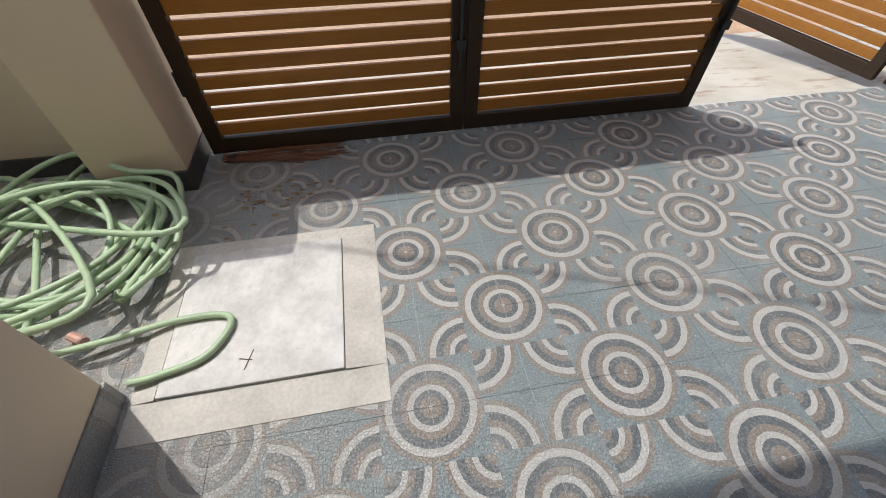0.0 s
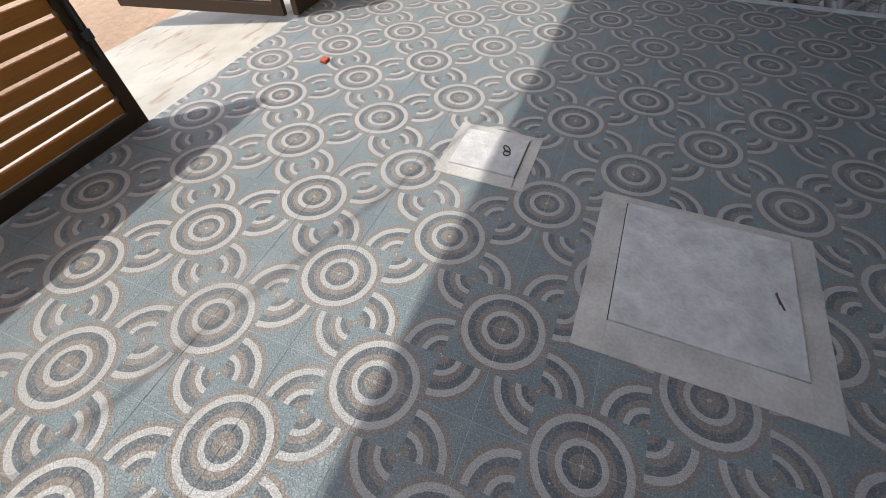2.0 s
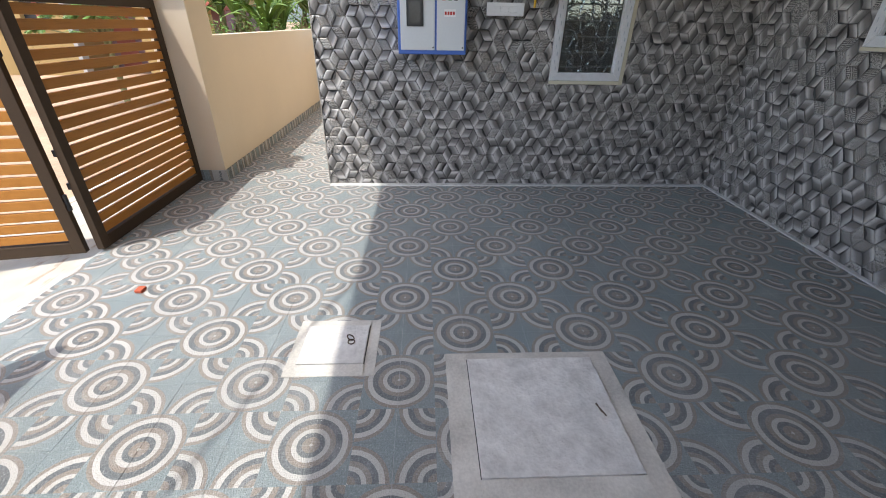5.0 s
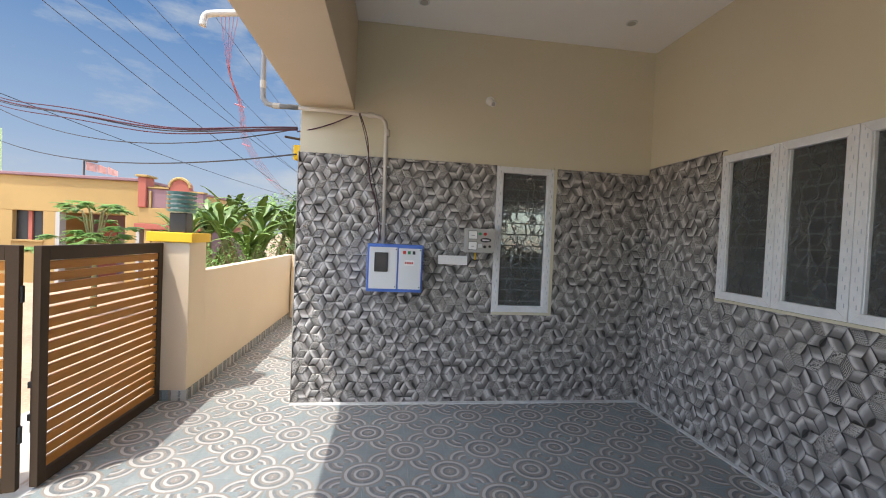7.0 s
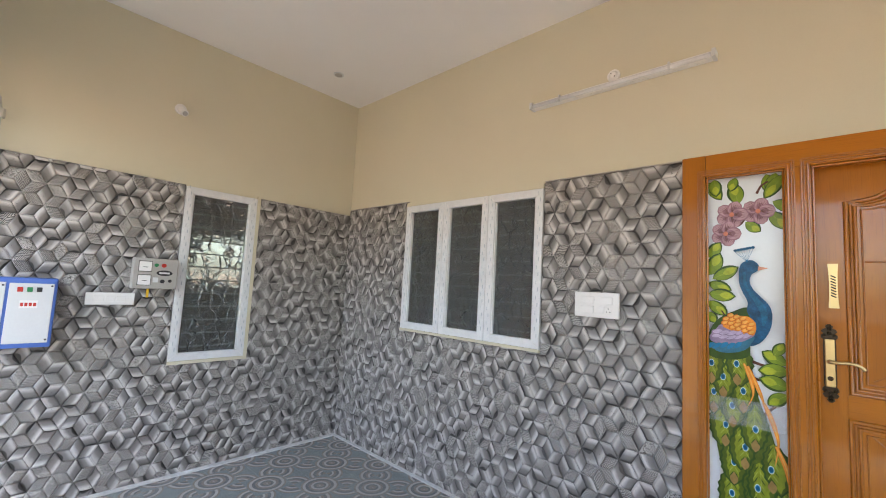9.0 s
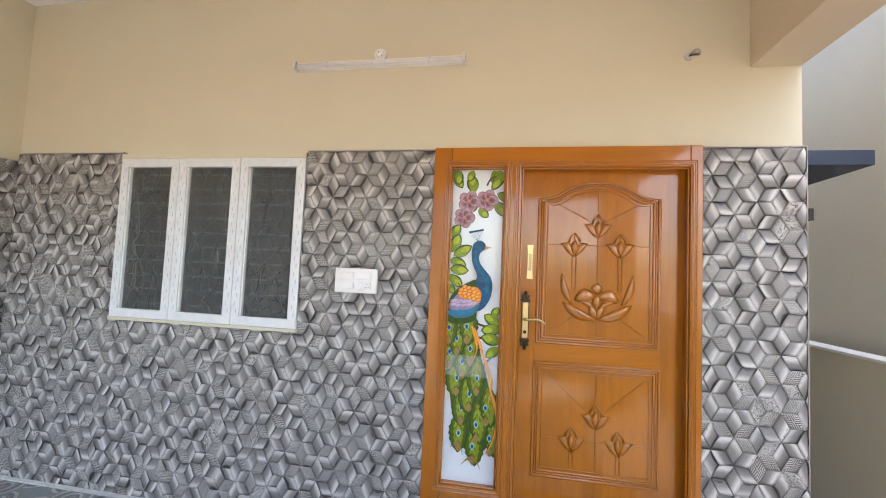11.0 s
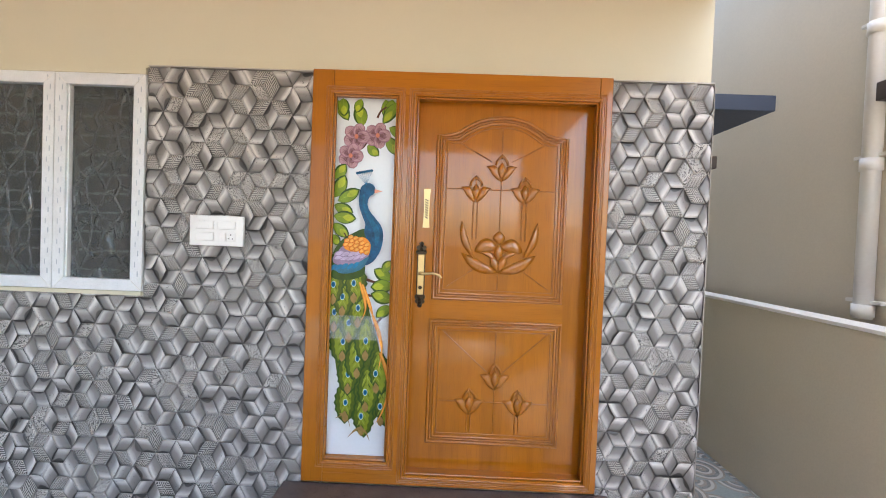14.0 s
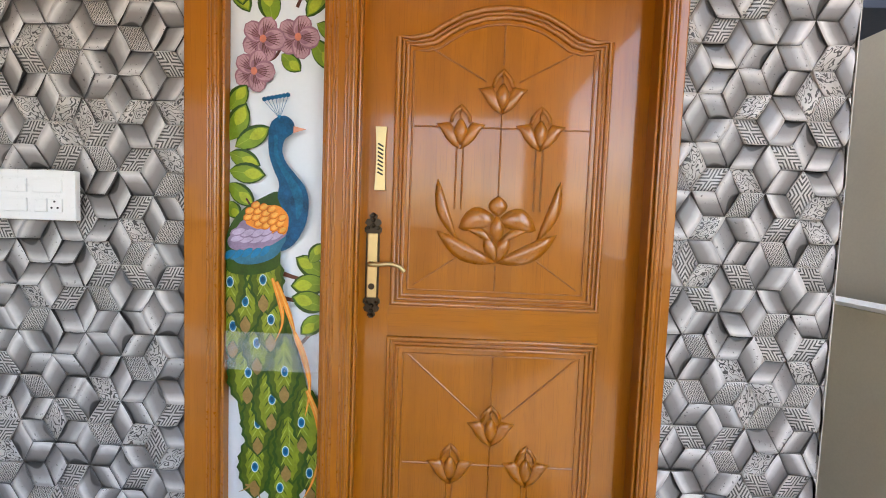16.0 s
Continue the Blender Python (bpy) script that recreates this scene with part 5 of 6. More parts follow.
part("ring", tube(ringpts, 0.003, 6, True), STEEL, c3, "rusty iron lifting ring")
part("ring", tube([(p[0] - 0.022, p[1] - 0.006, 0.0195) for p in ringpts], 0.003, 6, True), STEEL, c3, "rusty iron lifting ring")
chip = thing("brick_chip", "small red broken brick chip on the tiles", "debris")
part("chip", box(2.81, 2.86, 1.45, 1.49, 0.0, 0.02, 0.006), BRICK, chip)

# ---- hose and broom in the corner ----
hose = thing("garden_hose", "pale green garden hose lying in a loose heap", "hose")
rnd = random.Random(5)
path = []
for loop in range(11):
    cx, cy = -0.88 + rnd.uniform(-0.17, 0.14), 1.40 + rnd.uniform(-0.12, 0.12)
    ra, rb = rnd.uniform(0.24, 0.42), rnd.uniform(0.26, 0.42)
    turn, lift, lean = rnd.uniform(0, math.tau), rnd.uniform(0.0, 0.16), rnd.uniform(0, math.tau)
    for k in range(9):
        ang = k * math.tau / 9 * (1 if loop % 4 else -1) + turn
        path.append((cx + ra * math.cos(ang), cy + rb * math.sin(ang), 0.014 + 0.008 * loop + lift * (0.5 + 0.5 * math.sin(ang + lean))))
for p_i, p in enumerate(path):
    path[p_i] = (min(max(p[0], -1.5), -0.40), min(max(p[1], 0.84), 1.69 if p[0] > -0.94 else 1.90), p[2])
path += [(-1.02, 1.02, 0.11), (-0.82, 0.93, 0.07), (-0.62, 0.965, 0.04), (-0.43, 1.01, 0.032), (-0.275, 1.01, 0.031), (-0.243, 0.96, 0.031), (-0.30, 0.865, 0.031), (-0.42, 0.825, 0.031), (-0.505, 0.815, 0.029)]
part("tube", tube(spline(path, 6), 0.0115, 8), HOSE, hose, smooth=True)
part("nozzle", tube([(-0.74, 1.02, 0.02), (-0.69, 0.99, 0.018)], 0.0155, 10), PINK, hose, "faded pink end piece")
broom = thing("grass_broom", "dry brown grass broom lying by the gate", "broom")
for k in range(34):
    a = rnd.uniform(-0.05, 0.05)
    x0, x1 = -0.43 + rnd.uniform(0, 0.05), 0.08 + rnd.uniform(-0.15, 0.08)
    part("bristle", tube([(x0, 1.91 + a * 0.4, 0.006 + rnd.uniform(0, 0.02)), ((x0 + x1) / 2, 1.91 + a, 0.01 + rnd.uniform(0, 0.012)), (x1, 1.91 + a * 1.6, 0.004)], 0.0028, 4), STRAW, broom)
part("binding", tube([(-0.40, 1.91, 0.014), (-0.36, 1.91, 0.014)], 0.017, 10), CABLE, broom)
debris = bmesh.new()
for k in range(60):
    x, y, s = rnd.uniform(-0.35, 0.1), rnd.gauss(1.62, 0.08), rnd.uniform(0.006, 0.02)
    v = [debris.verts.new((x + s * math.cos(q + k), y + s * 0.5 * math.sin(q + k), 0.002 + rnd.uniform(0, 0.008))) for q in (0, 1.6, 3.1, 4.7)]
    debris.faces.new(v)
tagged(part("leaf_litter", debris, DEAD), "dry leaf scraps and dust on the tiles", "debris", kind="stuff")

# downpipe on the next house
dp = thing("downpipe", "white plastic rainwater downpipe on the beige wall", "pipe")
part("pipe", tube([(-1.90, -2.96, 1.24), (-1.90, -2.96, 5.1)], 0.043, 16), WHITE_PVC, dp, smooth=True)
for z in (1.25, 2.07, 2.83):
    part("socket", tube([(-1.90, -2.96, z), (-1.90, -2.96, z + 0.07)], 0.05, 16), WHITE_PVC, dp, smooth=True)
    part("bracket", box(-1.948, -1.895, -3.06, -2.86, z + 0.075, z + 0.095, 0.003), WHITE_PVC, dp)
part("ledge_end", box(-1.948, -1.80, -2.86, -2.66, 2.42, 2.52, 0.006), MAROON, thing("wall_bracket", "dark brown painted ledge end on the beige wall", "ledge"))

# ---- the street ----
CABLE_P = surface("faded_red_wire", (0.50, 0.16, 0.20), 0.6)

house = thing("yellow_house", "single-storey yellow house with red parapets across the street", "house")
HX0 = 14.0
part("wall", box(HX0, HX0 + 8, 7.35, 18.0, 1.951, 2.97, 0.02), HOUSE_Y, house)
for y0, y1 in ((7.35, 7.75), (9.62, 9.95), (10.75, 11.3), (13.0, 18.0)):
    part("wall", box(HX0, HX0 + 0.25, y0, y1, -0.16, 1.95, 0.01), HOUSE_Y, house)
part("back_wall", box(HX0 + 1.6, HX0 + 1.8, 7.35, 9.94, -0.16, 1.95), HOUSE_M, house, "shaded inner porch wall")
part("partition", box(HX0 + 0.26, HX0 + 1.59, 9.70, 9.94, -0.16, 1.95), HOUSE_Y, house)
part("stone_post", box(HX0 - 0.02, HX0 + 0.23, 9.50, 9.615, -0.16, 1.949, 0.01), GREY_BOX, house)
part("stone_post", box(HX0 - 0.02, HX0 + 0.23, 7.70 - 0.36, 7.70 - 0.26, -0.16, 1.549, 0.01), GREY_BOX, house)
part("inner_door", box(HX0 + 1.55, HX0 + 1.595, 8.9, 9.45, -0.16, 1.75, 0.01), HOUSE_R, house)
part("rail", tube([(HX0 + 0.1, 7.76, 0.85), (HX0 + 0.1, 9.49, 0.85)], 0.035, 6), HOUSE_Y, house)
part("roof_edge", box(HX0 - 0.08, HX0 + 8, 7.30, 18.0, 2.97, 3.06, 0.02), HOUSE_M, house)
for y0, y1 in ((9.95, 10.75), (11.3, 13.0)):
    part("wall", box(HX0, HX0 + 0.25, y0 + 0.003, y1 - 0.003, -0.16, 1.05, 0.01), HOUSE_Y, house)
    w = part("window", box(HX0 + 0.14, HX0 + 0.2, y0, y1, 1.051, 1.949), BLACK, house, "dark recessed window")
    part("frame", box(HX0 + 0.09, HX0 + 0.139, (y0 + y1) / 2 - 0.05, (y0 + y1) / 2 + 0.05, 1.06, 1.94), HOUSE_R, w)
    part("sill", box(HX0 - 0.06, HX0 + 0.13, y0 - 0.04, y1 + 0.04, 1.052, 1.10), HOUSE_Y, w)
part("porch_wall", box(HX0 + 0.6, HX0 + 6, 5.55, 7.345, -0.16, 1.55, 0.02), HOUSE_M, house)
part("porch_slab", box(HX0 - 0.3, HX0 + 6, 5.5, 7.345, 1.55, 1.72, 0.02), HOUSE_R, house)
part("porch_band", box(HX0 - 0.1, HX0 + 6, 5.55, 7.345, 1.721, 2.2, 0.02), HOUSE_Y, house)
part("parapet", box(HX0 - 0.05, HX0 + 0.2, 6.5, 7.15, 2.201, 2.78, 0.02), HOUSE_M, house)
part("parapet", box(HX0 - 0.05, HX0 + 0.2, 5.55, 5.95, 2.201, 2.70, 0.02), HOUSE_M, house)
part("pier", box(HX0 - 0.15, HX0 + 0.3, 7.12, 7.345, 2.201, 3.10, 0.03), HOUSE_R, house)
arch_pts = [(5.95, 2.2), (6.5, 2.2), (6.5, 2.85)] + [(6.225 + 0.275 * math.cos(a), 2.85 + 0.26 * math.sin(a)) for a in (k * math.pi / 8 for k in range(1, 8))] + [(5.95, 2.85)]
ab = bm_plate(bmesh.new(), arch_pts, 0.25)
ab.transform(Matrix(((0, -1, 0, HX0 + 0.18), (1, 0, 0, 0), (0, 0, 1, 0), (0, 0, 0, 1))))
part("arched_parapet", ab, HOUSE_R, house)
part("rim", tube([(HX0 - 0.07, 6.225 + 0.29 * math.cos(k * math.pi / 10), 2.85 + 0.275 * math.sin(k * math.pi / 10)) for k in range(11)], 0.045, 6), HOUSE_Y, house)
part("pier_cap", box(HX0 - 0.2, HX0 + 0.35, 7.06, 7.40, 3.101, 3.17, 0.02), HOUSE_Y, house)
part("parapet_cap", box(HX0 - 0.09, HX0 + 0.24, 6.515, 7.115, 2.781, 2.83, 0.01), HOUSE_Y, house)
part("parapet_cap", box(HX0 - 0.09, HX0 + 0.24, 5.53, 5.945, 2.701, 2.75, 0.01), HOUSE_Y, house)
for y in (7.02, 6.53, 5.90):
    part("rib", box(HX0 - 0.11, HX0 - 0.051, y - 0.03, y + 0.03, 2.202, 2.70, 0.01), HOUSE_Y, house)
for y in (5.75, 6.3, 7.0):
    part("post", box(HX0 - 0.25, HX0 - 0.05, y - 0.09, y + 0.09, -0.16, 1.549, 0.01), HOUSE_Y, house)
part("rooftop_frame", tube([(HX0 + 1.5, 9.9, 3.05), (HX0 + 1.5, 9.9, 3.7), (HX0 + 1.5, 9.5, 3.68)], 0.03, 6), STEEL, house)
cloth = bmesh.new()
for k in range(3):
    y = 9.85 - 0.33 * k
    v = [cloth.verts.new(p) for p in ((HX0 + 1.5, y, 3.68 - 0.06 * k), (HX0 + 1.55, y - 0.28, 3.62 - 0.1 * k), (HX0 + 1.5, y - 0.32, 3.34 - 0.05 * k), (HX0 + 1.45, y - 0.04, 3.4 - 0.05 * k))]
    cloth.faces.new(v)
bmesh.ops.solidify(cloth, geom=cloth.faces[:], thickness=0.02)
part("hung_cloth", cloth, PINK, house)
green = thing("green_house", "pale green house with a black water tank far off", "house")
part("wall", box(25, 25.8, 20.8, 32, -0.16, 6.6, 0.03), HOUSE_G, green)
part("water_tank", bm_disc(bmesh.new(), (25.4, 21.9, 6.6), (0, 0, 1), 0.38, 0.6, 20, 0.34), BLACK, green)


def leaf_quad(verts, faces, base, tip, width, droop, rndm, rows=5):
    """A long leaf blade that arches over from base to tip."""
    base, tip = Vector(base), Vector(tip)
    d = tip - base
    side = d.cross(Vector((0, 0, 1)))
    side = side.normalized() if side.length > 1e-5 else Vector((1, 0, 0))
    n0 = len(verts)
    for k in range(rows + 1):
        t = k / rows
        p = base + d * t + Vector((0, 0, droop * math.sin(math.pi * t)))
        w = width * math.sin(math.pi * (0.08 + 0.9 * t)) ** 0.7
        ragged = rndm.uniform(0.5, 1.0)
        verts += [p - side * w * ragged + Vector((0, 0, -0.25 * w)), p, p + side * w * rndm.uniform(0.5, 1.0) + Vector((0, 0, -0.25 * w))]
    for k in range(rows):
        a = n0 + 3 * k
        faces += [(a, a + 1, a + 4, a + 3), (a + 1, a + 2, a + 5, a + 4)]


def mesh_part(name, verts, faces, mat, parent, label=""):
    me = bpy.data.meshes.new(name)
    me.from_pydata([tuple(v) for v in verts], [], faces)
    me.materials.append(mat)
    ob = new(name, me)
    ob.parent = parent
    if label:
        ob["label"] = label
    return ob


def banana_plant(x, y, h, seed):
    r = random.Random(seed)
    p = thing("banana_plant", "banana plant with broad ragged green leaves", "plant", "banana plants", at=(x, y, -0.16))
    part("trunk", tube([(0, 0, 0), (r.uniform(-0.06, 0.06), r.uniform(-0.06, 0.06), h * 0.3), (r.uniform(-0.1, 0.1), r.uniform(-0.1, 0.1), h * 0.62)], [0.1, 0.085, 0.05], 8), STEM, p)
    v, f = [], []
    for k in range(24):
        a, lift = k * 2.4 + r.uniform(-0.3, 0.3), r.uniform(0.15, 0.6) * h
        l = r.uniform(0.55, 1.15) * h * 0.33
        b = (0, 0, h * r.uniform(0.5, 0.62))
        leaf_quad(v, f, b, (l * math.cos(a), l * math.sin(a), b[2] + lift * 0.55), r.uniform(0.055, 0.11), 0.3 * l, r, 14)
    mesh_part("leaves", v, f, LEAF_B, p)
    v, f = [], []
    for k in range(4):
        a = k * 1.7 + r.uniform(0, 1)
        leaf_quad(v, f, (0, 0, h * 0.5), (0.35 * math.cos(a), 0.35 * math.sin(a), h * 0.18), 0.09, 0.1, r)
    mesh_part("dry_leaves", v, f, DEAD, p, "brown hanging dry leaves")


def leafy_tree(x, y, h, spread, seed, name="leafy_tree", label="small feathery-leaved green tree", base=-0.16, count=900, leaf=0.05, crown=0.45, puff=1.0):
    r = random.Random(seed)
    p = thing(name, label, "tree" if "tree" in name else "bush", at=(x, y, base))
    limbs, tips = bmesh.new(), []
    bm_tube(limbs, [(0, 0, 0), (r.uniform(-0.05, 0.05), 0.03, h * 0.35), (r.uniform(-0.1, 0.1), 0.0, h * 0.6)], [0.06, 0.045, 0.03], 7)
    for k in range(16):
        a, q = k * 2.4, r.uniform(crown, 1.0)
        s = spread * r.uniform(0.35, 1.0) * (1.25 - 0.6 * q)
        start = (0, 0, h * (crown * 0.6 + 0.1 * r.random()))
        end = (s * math.cos(a), s * math.sin(a), h * q)
        bm_tube(limbs, [start, tuple((i + j) / 2 + r.uniform(-0.05, 0.05) for i, j in zip(start, end)), end], [0.025, 0.016, 0.006], 5)
        tips.append(end)
    part("trunk", limbs, STEM, p)
    v, f = [], []
    for k in range(count):
        t = r.choice(tips)
        c = Vector((t[0] + r.gauss(0, spread * 0.2 * puff), t[1] + r.gauss(0, spread * 0.3 * puff), t[2] + r.gauss(0, h * 0.06 * puff)))
        d = Vector((r.uniform(-1, 1), r.uniform(-1, 1), r.uniform(-0.5, 0.4))).normalized() * leaf * r.uniform(1, 2.2)
        leaf_quad(v, f, c, c + d, leaf * 0.45, 0.01, r, 2)
    mesh_part("crown", v, f, LEAF, p)


def frond_tree(x, y, h, spread, seed):
    """A small tree with feathery compound leaves in loose flat tiers."""
    r = random.Random(seed)
    p = thing("leafy_tree", "small feathery-leaved green tree", "tree", at=(x, y, -0.16))
    limbs, v, f = bmesh.new(), [], []
    bm_tube(limbs, [(0, 0, 0), (0.05, 0.03, h * 0.4), (-0.04, 0.0, h * 0.66)], [0.06, 0.045, 0.03], 7)
    for k in range(26):
        a, q = k * 2.4, r.uniform(0.55, 1.0)
        reach = spread * r.uniform(0.2, 1.0) * (1.45 - 0.75 * q)
        end = Vector((reach * math.cos(a), reach * math.sin(a), h * q))
        bm_tube(limbs, [(0, 0, h * r.uniform(0.35, 0.6)), (end.x * 0.5, end.y * 0.5, end.z - 0.12), end], [0.022, 0.014, 0.005], 5)
        for m in range(20):
            b = a + r.uniform(-1.6, 1.6)
            l = r.uniform(0.13, 0.26)
            d = Vector((math.cos(b), math.sin(b), r.uniform(-0.1, 0.35)))
            side = d.cross(Vector((0, 0, 1))).normalized()
            for t in range(9):
                u = (t + 1) / 9
                c = end + d * l * u + Vector((0, 0, -0.06 * u * u))
                for sgn in (-1, 1):
                    leaf_quad(v, f, c, c + (side * sgn + d * 0.5) * 0.055 * (1.15 - 0.6 * u) + Vector((0, 0, -0.02)), 0.021, 0.004, r, 2)
    part("trunk", limbs, STEM, p)
    mesh_part("crown", v, f, LEAF, p)


for k, (x, y, h) in enumerate(((10.6, 3.7, 2.9), (11.3, 4.3, 3.0), (12.2, 3.4, 3.2), (11.0, 2.9, 2.6), (13.0, 4.4, 3.2), (10.2, 3.0, 2.2), (12.6, 2.6, 2.9), (14.0, 3.2, 3.3), (13.6, 2.3, 3.0), (10.3, 4.4, 2.4))):
    banana_plant(x, y, h, 10 + k)
frond_tree(9.4, 5.6, 2.2, 0.9, 3)
leafy_tree(9.9, 3.6, 1.5, 0.7, 4, "garden_bush", "dense green flowering bush behind the wall", count=1100, leaf=0.05, crown=0.3)
leafy_tree(10.0, 2.7, 1.5, 0.8, 5, "garden_bush", "dense green flowering bush behind the wall", count=1100, leaf=0.05, crown=0.3)
leafy_tree(11.6, 2.0, 1.6, 0.9, 6, "garden_bush", "dense green bush behind the wall", count=1100, leaf=0.06, crown=0.3)
leafy_tree(16.5, 3.4, 3.0, 1.6, 7, "leafy_tree", "leafy green tree behind the banana plants", count=1800, leaf=0.09)
leafy_tree(18.5, 2.0, 2.6, 1.7, 8, "leafy_tree", "leafy green tree behind the banana plants", count=1800, leaf=0.09)

car = thing("parked_car", "white parked car beyond the passage wall", "car", at=(15.2, 1.75, -0.16))
body = bmesh.new()
bm_box(body, -0.85, 0.85, -1.9, 1.9, 0.25, 0.85, 0.12)
part("body", body, SWITCH, car, smooth=True)
cab = box(-0.72, 0.72, -1.1, 1.2, 0.85, 1.42, 0.1)
for v in cab.verts:
    if v.co.z > 1.2:
        v.co.y *= 0.72
        v.co.x *= 0.86
part("cabin", cab, BLACK, car)
part("roof", box(-0.58, 0.58, -0.75, 0.8, 1.40, 1.45, 0.02), SWITCH, car)
for sx in (-0.82, 0.82):
    for sy in (-1.25, 1.25):
        wh = part("wheel", bm_disc(bmesh.new(), (sx - 0.1, sy, 0.31), (1, 0, 0), 0.31, 0.2, 18), BLACK, car)
        part("rim", bm_disc(bmesh.new(), (sx + (0.1 if sx > 0 else -0.105), sy, 0.31), (1, 0, 0), 0.18, 0.006, 14), LIGHT_GREY, wh)

# overhead lines


def line(name, label, a, b, sag, r, mat, twist=0.0, n=24):
    o = thing(name, label, "cable", "overhead lines")
    a, b = Vector(a), Vector(b)
    pts = []
    for k in range(n + 1):
        t = k / n
        p = a.lerp(b, t) + Vector((0, 0, -4 * sag * t * (1 - t)))
        if twist:
            p += Vector((0, twist * math.sin(14 * t), twist * math.cos(14 * t)))
        pts.append(p)
    part("strand", tube(pts, r, 6), mat, o)
    return o


line("service_cable", "sagging red and black service cable to the house", (X - 0.03, 0.24, 2.80), (4.62, 0.80, 2.60), 0.03, 0.006, CABLE_R)
for off, sag, r, mat, tw in ((0.0, 0.27, 0.011, CABLE_R, 0.02), (0.02, 0.30, 0.008, CABLE, 0.03), (0.05, 0.25, 0.008, CABLE_R, 0.035), (-0.03, 0.33, 0.007, CABLE_R, 0.025)):
    line("service_cable", "sagging red and black service cable to the house", (4.62, 0.80, 2.60 + 0.1 * off), (9.2, 8.34, 4.28 + off), sag, r, mat, tw, 48)
line("service_cable", "sagging black service cable to the house", (4.64, 0.81, 2.63), (9.2, 8.34, 4.54), 0.66, 0.006, CABLE)
line("overhead_cable", "thin black cable over the street", (4.7, 0.82, 2.40), (10.2, 8.0, 3.30), 0.25, 0.008, CABLE)
for a, b, s in (((6.5, 5.6, 5.4), (15.0, 2.2, 2.3), 0.15), ((7.5, 5.5, 5.6), (18.0, 2.0, 3.1), 0.2), ((8.5, 5.3, 5.9), (22.0, 2.4, 3.2), 0.25), ((9.5, 5.0, 6.3), (24.0, 2.2, 3.6), 0.25),
                ((12.0, 4.7, 7.3), (26.0, 1.8, 3.9), 0.25), ((12.5, 4.2, 7.6), (26.0, 1.4, 4.2), 0.25), ((7.0, 5.9, 3.6), (22.0, 1.6, 2.9), 0.3)):
    line("overhead_cable", "thin black power line over the street", a, b, s, 0.006, CABLE)
line("overhead_cable", "thin black cable running down to the roof edge", (-7.35, 4.66, 4.75), (2.35, 1.37, 4.369), 0.0, 0.009, CABLE)
mast = thing("service_mast", "white bent conduit mast with red wires hanging down", "mast")
part("pipe", tube(spline([(6.0, 1.2, 4.42), (6.0, 1.9, 4.33), (6.0, 2.12, 4.30), (6.0, 2.24, 4.26), (6.0, 2.27, 4.13)], 5), 0.04, 12), PVC, mast, smooth=True)
part("post", tube([(6.0, 1.3, 4.362), (6.0, 1.3, 4.5)], 0.05, 12), WHITE_PVC, mast)
for k in range(5):
    y = 1.86 + 0.05 * k
    pts = [(6.0, y, 4.28), (6.3, 2.05 + 0.006 * k, 3.75), (6.9, 2.12 + 0.012 * (k - 3), 3.45), (8.5, 2.55 + 0.03 * (k - 3), 3.2), (11.5, 2.95 + 0.05 * (k - 3), 2.95), (14.5, 3.0 + 0.03 * k, 2.65)]
    part("wire", tube(spline(pts, 5), 0.0032, 5), CABLE_P, mast)
for q in ((6.9, 2.12, 3.45), (8.5, 2.55, 3.2), (11.5, 2.95, 2.95)):
    part("spacer", tube([(q[0], q[1] - 0.07, q[2] - 0.02), (q[0], q[1] + 0.07, q[2] + 0.02)], 0.010, 6), CABLE_P, mast)
lampw = thing("street_lamp", "yellow lamp box on a short arm at the wall corner", "lamp")
part("arm", tube([(4.78, 0.766, 2.56), (4.78, 0.95, 2.58)], 0.012, 8), STEEL, lampw)
part("box", box(4.74, 4.84, 0.766, 0.86, 2.36, 2.5, 0.01), YELLOW, lampw)

# ---- relief tiles of the walls ----
CX, PZ, HX = 0.1165, 0.155, 0.0428
EX = CX - HX
U0, Z0 = 0.032, 0.132
GLAZES = (FACET, KEYED, DOTTED, SCROLLED)


